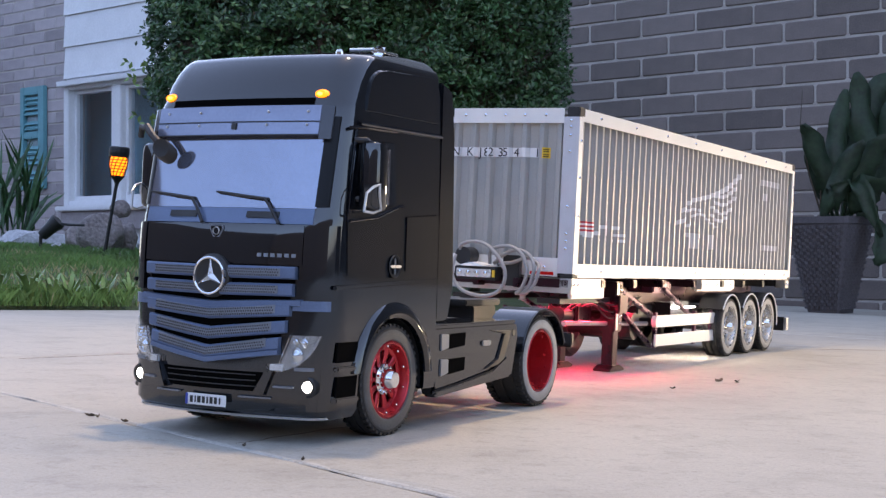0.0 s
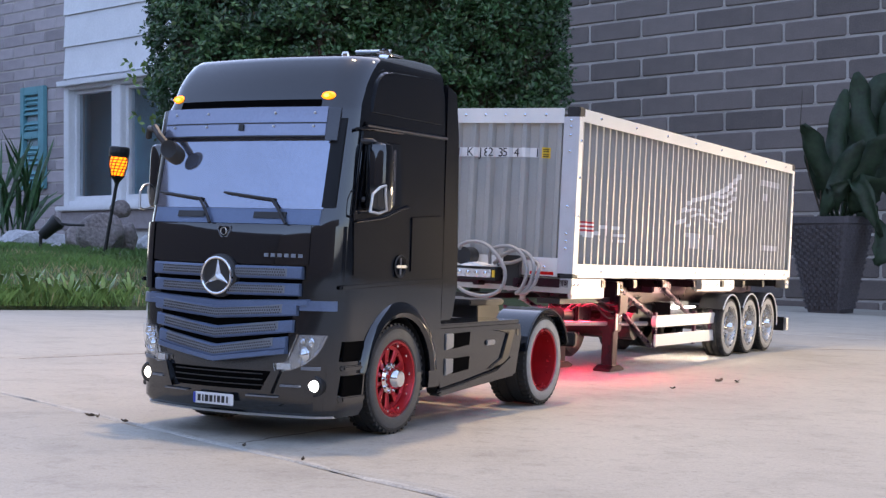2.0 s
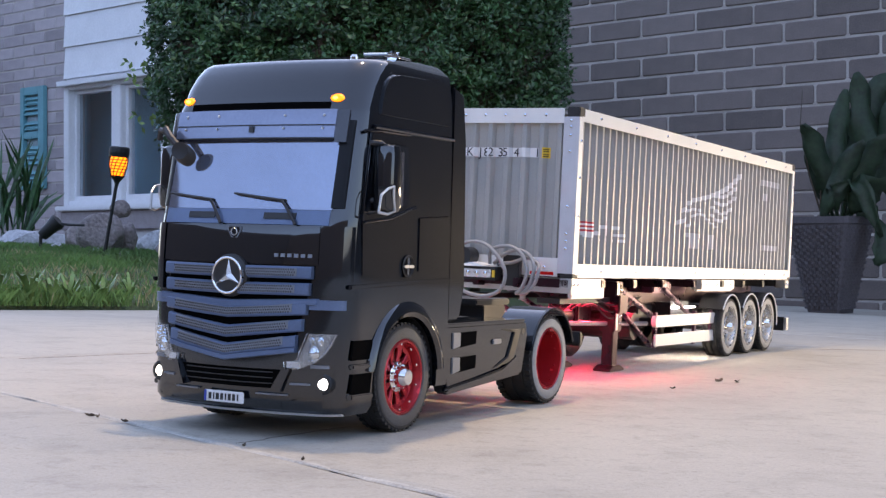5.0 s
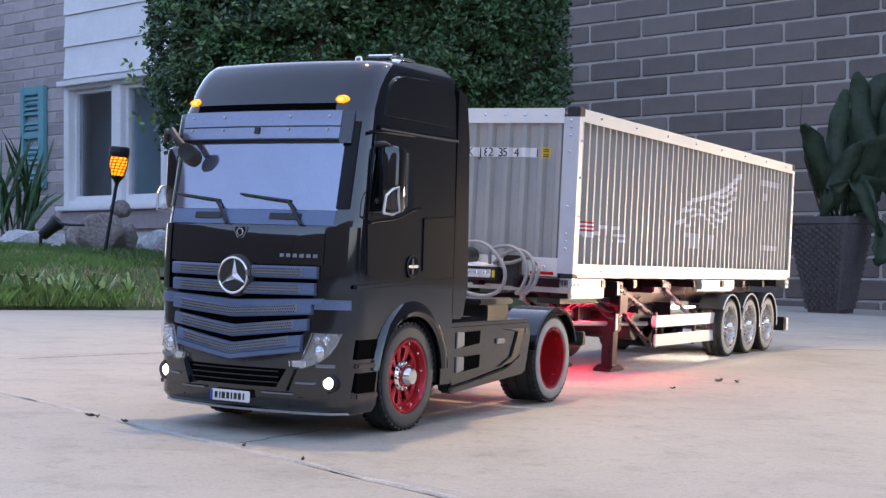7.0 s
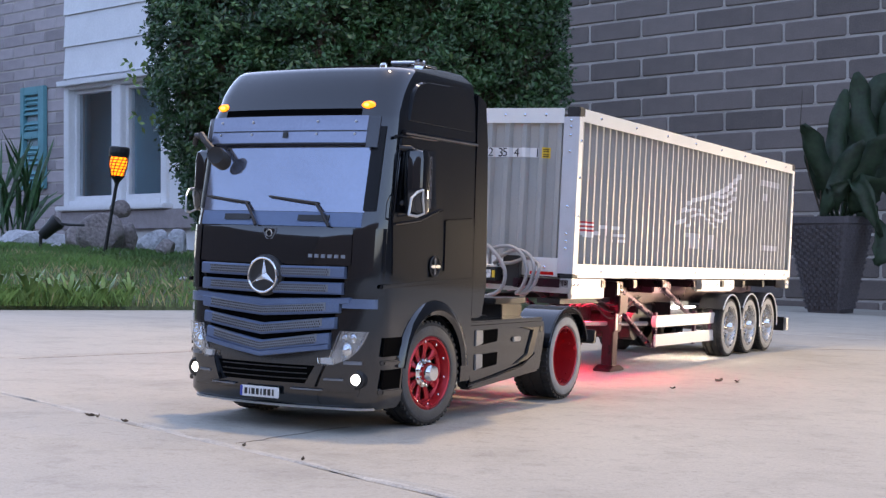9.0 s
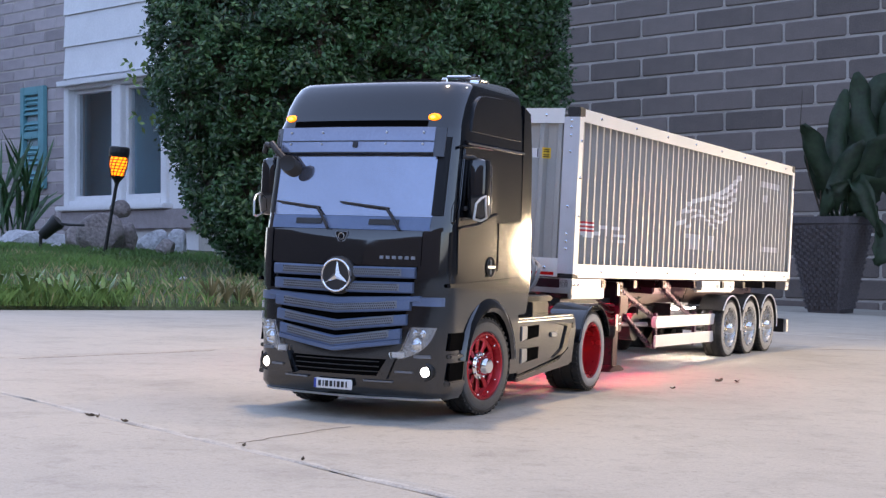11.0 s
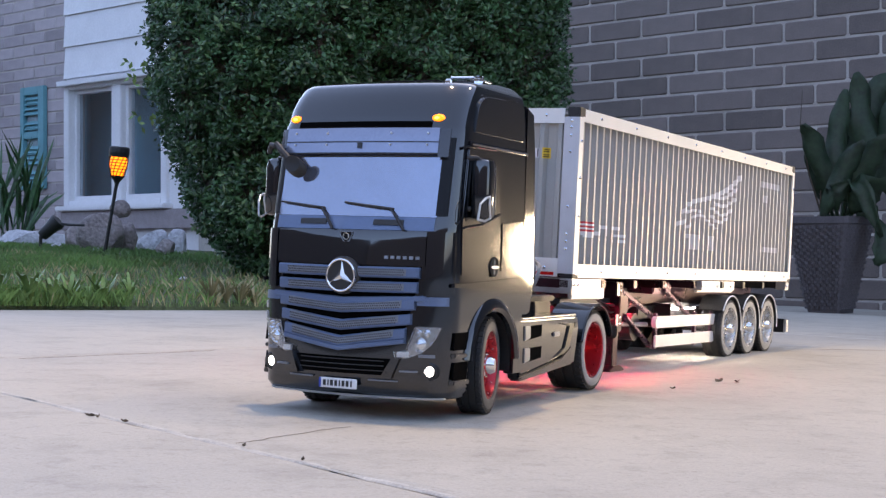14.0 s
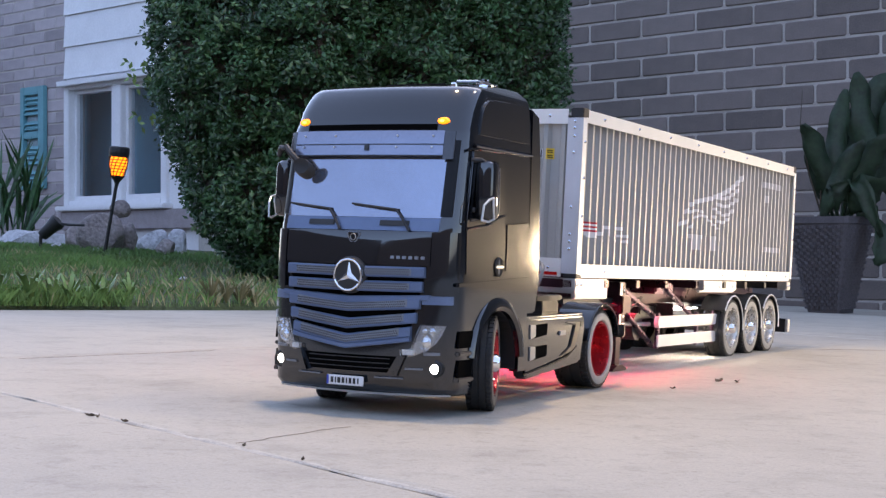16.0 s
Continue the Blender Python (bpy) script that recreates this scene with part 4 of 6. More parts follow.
def build_truck():
    root = empty("toy_truck", "glossy black scale model tractor truck with red wheels on concrete", "model truck")
    # cab shell, from the bonnet up
    zs = sorted(set([0.100, 0.112, 0.124, 0.137] + [c[0] for c in CAB if c[0] >= 0.1]))
    part("cab", loft([ring(z) for z in zs]), black_paint, root, "glossy black high-roof cab", smooth=True)
    # roof cap rising to the rear
    part("roof", prism([(-0.064, 0.268), (-0.064, 0.2870), (-0.030, 0.2868), (0.005, 0.2852), (0.022, 0.2820), (0.022, 0.270)], "y", -0.066, 0.066, 0.004), black_paint, root, smooth=True)
    # lower front and bumper
    low = [z for z in (0.018, 0.024, 0.034, 0.040, 0.050, 0.060, 0.080, 0.100)]
    part("bumper", loft([ring(z, 0.047) for z in low]), black_paint, root, "black front bumper", smooth=True)
    part("underside", box(-0.06, 0.085, -0.05, 0.05, 0.035, 0.10), black_plastic, root)
    for s in (1, -1):
        y0, y1 = s * 0.0795, s * 0.0885
        side = prism(arch_outline(0.0, 0.0415, 0.0475, 0.0475, -0.0645, 0.0315, 0.1005), "y", min(y0, y1), max(y0, y1), 0.0012)
        part("side_panel", side, black_paint, root, smooth=True)
        # flared lip round the wheel
        lip = loft([[(rr * math.cos(a), s * yy, 0.0415 + rr * math.sin(a)) for rr, yy in ((0.0462, 0.081), (0.0462, 0.0905), (0.0495, 0.0925), (0.0545, 0.0915), (0.0575, 0.0886))] for a in [radians(8 + 168 * k / 24) for k in range(25)]], close=False, caps=False)
        part("wheel_arch", lip, black_paint, root, "flared black wheel arch", smooth=True)
        part("arch_liner", loft([[(0.046 * math.cos(a), s * yy, 0.0415 + 0.046 * math.sin(a)) for yy in (0.045, 0.086)] for a in [radians(-10 + 200 * k / 20) for k in range(21)]], close=False, caps=False), black_plastic, root)
        # entry steps ahead of the wheel
        for z0, z1 in ((0.034, 0.048), (0.058, 0.072)):
            part("step_shade", prism([(0.052, z0), (0.078, z0), (0.076, z1), (0.050, z1)], "y", s * 0.0878, s * 0.0892), opening_shade, root)
        part("step_tread", box(0.049, 0.078, s * 0.084, s * 0.0905, 0.0295, 0.0335, 0.0008), black_paint, root)
        part("step_tread", box(0.049, 0.077, s * 0.084, s * 0.0905, 0.0515, 0.0550, 0.0008), black_paint, root)
        # belt line that kicks up over the arch
        part("belt_trim", prism([(0.083, 0.1085), (0.03, 0.1105), (-0.0645, 0.1135), (-0.0645, 0.1165), (0.03, 0.1135), (0.083, 0.1115)], "y", s * 0.0875, s * 0.0905, 0.0006), black_paint, root, smooth=True)
        # door with its seams, window, hatch and handle
        door = part("door", prism([(0.068, 0.118), (0.070, 0.160), (0.060, 0.2225), (-0.006, 0.2225), (-0.0085, 0.118)], "y", s * 0.0868, s * 0.0893, 0.0010), black_paint, root, smooth=True)
        part("side_window", prism([(0.064, 0.162), (0.056, 0.216), (0.008, 0.216), (0.004, 0.171)], "y", s * 0.0885, s * 0.0899, 0.0006), cab_glass, door, "dark glossy side window")
        part("window_trim", tube([(0.067, s * 0.0897, 0.157), (0.030, s * 0.0897, 0.161), (0.002, s * 0.0897, 0.169), (-0.006, s * 0.0897, 0.1705)], 0.0011, 6), black_paint, door)
        bowl = lathe([(0.0, 0.0), (0.0072, 0.0), (0.0086, s * 0.0008), (0.0078, s * 0.0014)], "y", 24, (0.0038, s * 0.0893, 0.1254))
        part("handle_bowl", bowl, decal_black, door)
        part("door_handle", box(-0.0045, 0.0105, s * 0.0896, s * 0.0914, 0.1243, 0.1265, 0.0008), alloy, door, "chrome door handle")
        part("handle_bar", box(0.0028, 0.0046, s * 0.0895, s * 0.0908, 0.1190, 0.1320, 0.0006), mesh_grey, door)
        part("storage_hatch", prism([(-0.0125, 0.121), (-0.0125, 0.163), (-0.0605, 0.166), (-0.0605, 0.121)], "y", s * 0.0875, s * 0.0893, 0.0009), black_paint, root)
        part("gutter", loft([[(x, s * yy, z + dz) for yy, z in ((0.0850, 0.2252), (0.0900, 0.2252), (0.0906, 0.2262), (0.0898, 0.2272), (0.0872, 0.2288), (0.0850, 0.2290))] for x, dz in ((0.0560, 0.0), (0.0300, 0.0), (-0.0635, 0.0))]), black_paint, root, "ledge between roof and door", smooth=True)
        part("gutter_trim", tube([(0.068, s * 0.0883, 0.2225), (0.045, s * 0.0887, 0.2245), (0.005, s * 0.0888, 0.2250)], 0.0013, 6), black_paint, root)
        # roof side blister
        part("roof_side", prism([(0.0500, 0.2335), (0.0480, 0.2460), (0.0440, 0.2580), (0.0390, 0.2645), (0.0310, 0.2690), (0.0200, 0.2710), (-0.0480, 0.2735), (-0.0560, 0.2715), (-0.0600, 0.2660), (-0.0615, 0.2335)], "y", s * 0.0800, s * 0.0882, 0.0032, seg=3), black_paint, root, smooth=True)
        # side fairing behind the cab
        part("side_fairing", prism([(-0.0655, 0.083), (-0.0655, 0.2700), (-0.0830, 0.2640), (-0.0890, 0.2280), (-0.0935, 0.110), (-0.086, 0.083)], "y", s * 0.0815, s * 0.0872, 0.0016), black_paint, root, smooth=True)
        # mirror on two arms, its face to the rear
        oval = [(math.copysign(abs(math.cos(q)) ** 0.7, math.cos(q)), math.copysign(abs(math.sin(q)) ** 0.7, math.sin(q))) for q in [2 * math.pi * k / 24 for k in range(24)]]
        mirror = part("mirror", loft([[(0.052 + 0.5 * a * c, s * (0.0985 + 0.0088 * b * d), z) for a, b in oval] for z, c, d in ((0.1645, 0.012, 0.5), (0.1655, 0.016, 0.85), (0.1680, 0.019, 1.0), (0.1850, 0.020, 1.0), (0.2060, 0.019, 1.0), (0.2120, 0.017, 0.9), (0.2140, 0.012, 0.55))]), black_paint, root, "black door mirror", smooth=True)
        part("mirror_glass", box(0.0400, 0.0425, s * 0.0915, s * 0.1055, 0.1690, 0.2095, 0.0008), chrome, mirror)
        part("mirror_rim", tube([(0.0720, s * 0.1040, 0.1640), (0.0640, s * 0.1066, 0.1630), (0.0550, s * 0.1072, 0.1655), (0.0580, s * 0.1077, 0.1770), (0.0580, s * 0.1078, 0.1830), (0.0650, s * 0.1070, 0.1812), (0.0705, s * 0.1050, 0.1765), (0.0720, s * 0.1040, 0.1640)], 0.0010, 8), alloy, mirror)
        for z in (0.2105, 0.169):
            part("mirror_arm", tube([(0.060, s * 0.087, z + 0.004), (0.056, s * 0.094, z + 0.004), (0.053, s * 0.099, z)], 0.0022, 8), black_plastic, mirror)
        # roof marker lamp
        y = 0.0650 if s > 0 else -0.0700
        x = front_x(y, 0.2465)
        ml = part("marker_lamp", lathe([(0.0, 0.0040), (0.0030, 0.0030), (0.0040, 0.0), (0.0, 0.0)], "x", 16, (0, 0, 0)), amber_glow, root, "lit amber roof marker lamp")
        ml.location, ml.scale = (x - 0.001, y, 0.2462), (1, 1.5, 0.85)
        part("bulb", lathe([(0.0, 0.0048), (0.0012, 0.0044), (0.0016, 0.0030)], "x", 12), amber_core, ml)
        # fog lamp in a round bezel
        y = s * 0.0737
        x = front_x(y, 0.0410)
        part("fog_bezel", lathe([(0.0075, -0.004), (0.0075, 0.001), (0.0060, 0.0015), (0.0056, -0.003)], "x", 24, (x - 0.0015, y, 0.0410)), black_plastic, root)
        part("fog_lamp", lathe([(0.0, 0.0028), (0.0028, 0.0021), (0.0043, 0.0), (0.0, -0.001)], "x", 24, (x - 0.0005, y, 0.0410)), white_glow, root, "lit white round fog lamp")
        part("fog_bar", patch([0.0398, 0.0405, 0.0412], s * 0.0520, s * 0.0655, 0.0025, 0.003, 6), mesh_grey, root)
        part("bumper_chip", patch([0.0520, 0.0530, 0.0545], s * 0.066, s * 0.078, 0.0016, 0.002, 6), mesh_grey, root)
        # headlight
        lamp_in = lambda z: s * np.interp(z, [0.0505, 0.0560, 0.0575, 0.0765], [0.0490, 0.0480, 0.0570, 0.0640])
        lamp_out = lambda z: s * np.interp(z, [0.0505, 0.0560, 0.0640, 0.0765], [0.0560, 0.0690, 0.0775, 0.0815])
        hl = part("headlight", patch([0.0510, 0.0535, 0.0560, 0.0575, 0.0620, 0.0680, 0.0730, 0.0765], lamp_in, lamp_out, 0.0008, 0.003, 12), lamp_silver, root, "clear headlight with a silver reflector", smooth=True)
        for y, z, rr in ((0.0665, 0.0625, 0.0062), (0.0715, 0.0715, 0.0038), (0.0655, 0.0720, 0.0030)):
            x = front_x(s * y, z)
            part("reflector", lathe([(rr, 0.0012), (rr * 0.86, 0.002), (rr * 0.72, 0.0008), (rr * 0.55, 0.0010), (rr * 0.3, 0.0024), (0.0, 0.0030)], "x", 24, (x, s * y, z)), chrome, hl, smooth=True)
        part("turn_signal", patch([0.0520, 0.0540, 0.0560], s * 0.0495, s * 0.0585, 0.0020, 0.002, 6), lamp_pale, hl, "pale silver reflector block")
        part("lens", patch([0.0508, 0.0535, 0.0560, 0.0576, 0.0620, 0.0680, 0.0730, 0.0768], lamp_in, lamp_out, 0.0042, 0.0008, 12), clear_glass, hl, smooth=True).visible_shadow = False
        # cowling over the headlight and air deflector at the corner
        part("brow", patch([0.0935, 0.0945, 0.0965, 0.0995, 0.1005], s * 0.0640, s * 0.0850, 0.0030, 0.004, 14), grille_sky_grey, root, "brow over the headlight, coloured grey-blue for sky reflection", smooth=True)
        part("corner_deflector", patch([0.104, 0.112, 0.125, 0.138, 0.148, 0.153], s * 0.0700, s * 0.0872, 0.0030, 0.004, 12), black_paint, root, smooth=True)
        part("pillar", patch([0.166, 0.180, 0.200, 0.2165, 0.2300], s * 0.0735, s * 0.0815, 0.0014, 0.002, 8), pillar_black, root, smooth=True)
        # sunshield bracket
        part("shield_bracket", patch([0.2135, 0.2200, 0.2300, 0.2370], s * 0.0716, s * 0.0795, 0.0060, 0.0012, 8), smoke, root, "smoky clear end of the sun visor", smooth=True)
        # roof lamp
        if s > 0:
            part("roof_beacon", lathe([(0.0030, 0.2785), (0.0030, 0.2815), (0.0020, 0.2832), (0.0, 0.2836)], "z", 14, (0.038, s * 0.058, -0.0010)), chrome, root)
        # cowl vents
        part("cowl_vent", patch([0.1575, 0.1590, 0.1610, 0.1620], min(s * 0.022, s * 0.048), max(s * 0.022, s * 0.048), 0.0018, 0.002, 10), decal_black, root)
    for s in (1, -1):
        for z0, z1 in ((0.0760, 0.0825), (0.0850, 0.0915)) if s < 0 else ():
            part("corner_lamp", box(0.0745, 0.0775, s * 0.0880, s * 0.0896, z0, z1, 0.0005), lamp_pale, root, "small pale corner lamp")
        for y in (0.030, 0.062):
            for z in (0.2235, 0.2330):
                part("visor_screw", lathe([(0.0010, 0.0), (0.0008, 0.0008), (0.0, 0.0010)], "x", 8, (front_x(s * y, z) + 0.0068, s * y, z)), alloy, root)
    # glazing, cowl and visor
    part("windshield", patch([0.1645, 0.175, 0.19, 0.205, 0.2175, 0.2300, 0.2365], lambda z: -0.0745, lambda z: 0.0745, 0.0012, 0.0016, 24), screen_sky_sheen, root, "opaque windscreen tinted blue-grey for its sky reflection", smooth=True)
    part("cowl", patch([0.1535, 0.1560, 0.1600, 0.1650], -0.0735, 0.0735, 0.0008, 0.0014, 24), grille_sky_grey, root, smooth=True)
    shield = part("sun_visor", patch([0.2165, 0.2168, 0.2225, 0.2290, 0.2360, 0.2375], -0.0715, 0.0715, 0.0066, 0.0012, 24), visor_sky_sheen, root, "tinted sun visor over the windscreen, sky sheen put into its colour", smooth=True)
    part("visor_edge", patch([0.2160, 0.2168], -0.0715, 0.0715, 0.0072, 0.0018, 24), decal_black, shield)
    part("visor_edge", patch([0.2255, 0.2262], -0.0715, 0.0715, 0.0072, 0.0010, 24), decal_black, shield)
    part("roof_slot", patch([0.2375, 0.2400, 0.2435], -0.0640, 0.0610, 0.0012, 0.002, 24), opening_shade, root)
    part("visor_clip", patch([0.2205, 0.2225, 0.2250], 0.0005, 0.0045, 0.0078, 0.001, 4), decal_black, shield)
    for y, sgn in ((0.050, 1), (-0.014, 1)):
        w = part("wiper", tube([(front_x(y, 0.153) + 0.003, y, 0.1535), (front_x(y - 0.008, 0.164) + 0.004, y - 0.0075, 0.1640), (front_x(y - 0.016, 0.172) + 0.004, y - 0.0140, 0.1710), (front_x(y - 0.03, 0.173) + 0.004, y - 0.0300, 0.1725), (front_x(y - 0.05, 0.175) + 0.0035, y - 0.0560, 0.1755)], [0.0013, 0.0012, 0.0011, 0.0009, 0.0007], 8), black_plastic, root, "black windscreen wiper arm")
        part("blade", tube([(front_x(y - 0.012, 0.171) + 0.002, y - 0.0120, 0.1708), (front_x(y - 0.056, 0.175) + 0.002, y - 0.0560, 0.1755)], 0.0009, 6), rubber, w)
    # front mirror hung from the end of the visor
    fm = part("front_mirror", loft([[Vector((0.0945, -0.0545, 0.2045)) + Vector((0.0045 * c * q, 0.0085 * c * math.cos(a) - 0.002 * q, 0.0075 * c * math.sin(a) + 0.003 * q)) for a in [2 * math.pi * k / 12 for k in range(12)]] for q, c in ((-1, 0.6), (-0.7, 0.95), (0.3, 1.0), (0.8, 0.9), (1, 0.6))]), black_plastic, root, "small black front mirror", smooth=True)
    part("arm", tube([(0.0940, -0.0590, 0.2090), (0.0925, -0.0690, 0.2170), (0.088, -0.0780, 0.2240)], 0.0028, 8), black_plastic, fm)
    part("hook", tube([(0.088, -0.0780, 0.2220), (0.086, -0.0840, 0.2235), (0.082, -0.0885, 0.2170)], 0.0024, 8), black_plastic, fm)
    part("aerial", tube([(front_x(0.055, 0.165), 0.0560, 0.163), (front_x(0.055, 0.18) - 0.004, 0.0575, 0.183)], [0.0012, 0.0002], 6), black_plastic, root)
    # bonnet, badge, star
    part("bonnet", patch([0.1255, 0.1265, 0.135, 0.145, 0.1515, 0.1525], lambda z: -0.0690, lambda z: 0.0690, 0.0022, 0.003, 24), black_paint, root, "glossy black bonnet flap", smooth=True)
    xb = front_x(0, 0.1475) + 0.0022
    part("badge", prism([(0.0055, 0.1515), (0.0060, 0.1490), (0.0030, 0.1435), (0.0, 0.1420), (-0.0030, 0.1435), (-0.0060, 0.1490), (-0.0055, 0.1515)], "x", xb - 0.001, xb + 0.0004), mesh_grey, root, "small dark shield badge")
    part("badge_disc", prism([(0.0044, 0.1510), (0.0048, 0.1492), (0.0024, 0.1445), (0.0, 0.1432), (-0.0024, 0.1445), (-0.0048, 0.1492), (-0.0044, 0.1510)], "x", xb, xb + 0.0008), black_paint, root)
    part("badge_ring", lathe([(0.0022, 0.0004), (0.0026, 0.0014), (0.0030, 0.0004)], "x", 20, (xb + 0.0004, 0, 0.1475)), alloy, root)
    for k in range(6):
        y0 = 0.0345 + k * 0.0052
        part("lettering", patch([0.1302, 0.1315, 0.1328], y0 + 0.0008, y0 + 0.0040, 0.0027, 0.0010, 4), mesh_grey, root)
    sx = 0.1072
    emblem = part("emblem", lathe([(0.0, 0.0), (0.0130, 0.0), (0.0155, -0.002), (0.0155, -0.006)], "x", 40, (sx, 0, 0.1158)), decal_black, root, "chrome ring emblem with three spokes", smooth=True)
    part("emblem_ring", lathe([(0.0116, 0.0), (0.0120, 0.0018), (0.0128, 0.0022), (0.0136, 0.0018), (0.0138, 0.0)], "x", 48, (sx, 0, 0.1158)), chrome, emblem, smooth=True)
    for k in range(3):
        a = radians(90 + 120 * k)
        u, v = Vector((0, math.cos(a), math.sin(a))), Vector((0, -math.sin(a), math.cos(a)))
        c = Vector((sx, 0, 0.1158))
        b = bmesh.new()
        vs = [b.verts.new(p) for p in (c + v * 0.0028 + u * 0.001, c - v * 0.0028 + u * 0.001, c + u * 0.0122, c + Vector((0.0026, 0, 0)))]
        b.faces.new((vs[0], vs[2], vs[3]))
        b.faces.new((vs[1], vs[3], vs[2]))
        b.faces.new((vs[0], vs[3], vs[1]))
        b.faces.new((vs[0], vs[1], vs[2]))
        part("spoke", b, chrome, emblem)
    # grille: black panel for the recess shade, five slats with mesh inlays, chevron trim
    part("grille_shade", patch([0.0620, 0.0700, 0.0850, 0.1000, 0.1245], lambda z: -np.interp(z, [0.062, 0.124], [0.052, 0.066]), lambda z: np.interp(z, [0.062, 0.124], [0.052, 0.066]), 0.0006, 0.001, 24), opening_shade, root)
    for z, drop, y1 in ((0.1240, 0.0005, 0.0655), (0.1122, 0.0008, 0.0640), (0.0985, 0.0042, 0.0625), (0.0868, 0.0068, 0.0600), (0.0752, 0.0082, 0.0560)):
        s = part("grille_slat", chevron(z, drop, 0.0088, y1, 0.0046, 0.004), grille_sky_grey, root, "grille slat, its grey blued for sky light", smooth=True)
        part("mesh_inlay", chevron(z - 0.0010, drop, 0.0066, y1 * 0.84, 0.0050, 0.001), mesh_grey, s)
        for row in range(3):
            verts, faces = [], []
            nh = int(y1 * 1.66 / 0.0018)
            for k in range(nh):
                y = y1 * 0.83 * (2 * (k + 0.5 * (row % 2)) / nh - 1)
                zz = z - drop * (1 - abs(y) / y1) - 0.0022 - row * 0.00195
                x = front_x(y, zz) + 0.0052
                q = len(verts)
                for m in range(6):
                    a = m * math.pi / 3
                    verts.append((x, y + 0.0006 * math.cos(a), zz + 0.0007 * math.sin(a)))
                faces.append(tuple(range(q, q + 6)))
            h = raw("mesh_hole", verts, faces, decal_black, s)
            h["kind"] = "stuff"
    part("grille_trim", chevron(0.0668, 0.0080, 0.0040, 0.0560, 0.0052, 0.005), grille_sky_grey, root, "trim under the grille, its grey blued for sky light", smooth=True)
    part("grille_trim", chevron(0.1015, 0.0030, 0.0048, 0.0700, 0.0040, 0.004), grille_sky_grey, root, smooth=True)
    # bumper intake, bars, plate
    part("intake", patch([0.0365, 0.0400, 0.0460, 0.0500], lambda z: -np.interp(z, [0.036, 0.05], [0.036, 0.044]), lambda z: np.interp(z, [0.036, 0.05], [0.036, 0.044]), 0.0008, 0.001, 20), opening_shade, root, "air intake drawn as a black panel for its shaded hollow")
    for z in (0.0395, 0.0435, 0.0475):
        part("intake_bar", patch([z, z + 0.0008], -0.0385, 0.0385, 0.0016, 0.001, 20), decal_black, root)
    for s in (1, -1):
        part("intake_post", patch([0.0345, 0.0400, 0.0460, 0.0520], lambda z: s * np.interp(z, [0.0345, 0.052], [0.0400, 0.0470]), lambda z: s * np.interp(z, [0.0345, 0.052], [0.0460, 0.0530]), 0.0042, 0.005, 4), black_paint, root, smooth=True)
        part("lower_strip", patch([0.0318, 0.0328], min(s * 0.026, s * 0.050), max(s * 0.026, s * 0.050), 0.0024, 0.002, 8), mesh_grey, root)
    part("lip", patch([0.0178, 0.0185, 0.0195], -0.082, 0.082, 0.0022, 0.003, 24), alloy, root, "thin grey lip along the bumper's edge", smooth=True)
    xp = front_x(0, 0.028) + 0.0035
    plate = part("number_plate", box(xp - 0.001, xp + 0.0005, -0.0175, 0.0175, 0.0240, 0.0322, 0.0006), decal_white, root, "white plate with dark bars")
    for y, w in ((-0.0122, 0.0012), (-0.0088, 0.0005), (-0.0056, 0.0014), (-0.0016, 0.0012), (0.0018, 0.0006), (0.0052, 0.0012), (0.0090, 0.0012), (0.0126, 0.0006)):
        part("bar", box(xp + 0.0005, xp + 0.0009, y - w, y + w, 0.0258, 0.0304), decal_black, plate)
    part("blue_band", box(xp + 0.0005, xp + 0.0009, -0.0173, -0.0155, 0.0243, 0.0319), decal_blue, plate)
    # twin horn on the roof
    for y in (0.0565, 0.0635):
        part("roof_horn", lathe([(0.0018, -0.018), (0.0016, -0.002), (0.0022, 0.003), (0.0042, 0.0075), (0.0044, 0.0080), (0.0, 0.0060)], "x", 18, (-0.012 + (y - 0.0565), y + 0.006, 0.2850)), chrome, root, "chrome roof horn", smooth=True)
    part("roof_bar", tube([(-0.004, 0.040, 0.2885), (-0.006, 0.070, 0.2880)], 0.0013, 8), chrome, root)
    part("roof_hatch", box(-0.045, 0.000, -0.03, 0.03, 0.2835, 0.2868, 0.0012), black_paint, root)

    # ---- chassis ----
    for s in (1, -1):
        part("frame_rail", box(-0.335, -0.05, s * 0.026, s * 0.034, 0.050, 0.074, 0.0012), black_plastic, root, "black chassis rail")
        skirt = part("side_skirt", prism([(-0.0565, 0.0785), (-0.2130, 0.0785), (-0.2165, 0.066), (-0.2065, 0.0310), (-0.150, 0.0275), (-0.0700, 0.0225), (-0.0600, 0.045)], "y", s * 0.074, s * 0.0872, 0.0022), black_paint, root, "glossy black side skirt", smooth=True)
        part("skirt_fold", prism([(-0.160, 0.0725), (-0.1985, 0.0715), (-0.1850, 0.0440), (-0.1500, 0.0400), (-0.1740, 0.0480), (-0.1860, 0.0690)], "y", s * 0.0868, s * 0.0890, 0.0005), black_plastic, skirt)
        part("skirt_ridge", tube([(-0.062, s * 0.0876, 0.0275), (-0.110, s * 0.0882, 0.0320), (-0.165, s * 0.0882, 0.0385), (-0.190, s * 0.0880, 0.0480)], 0.0014, 6), black_paint, skirt)
        for z0, z1 in ((0.0600, 0.0720), (0.0400, 0.0520)):
            part("vent", prism([(-0.0880, z0), (-0.1150, z0 + 0.002), (-0.1160, z1 + 0.0005), (-0.0880, z1)], "y", s * 0.0845, s * 0.0880), opening_shade, skirt, "square black panel painted for a shaded opening")
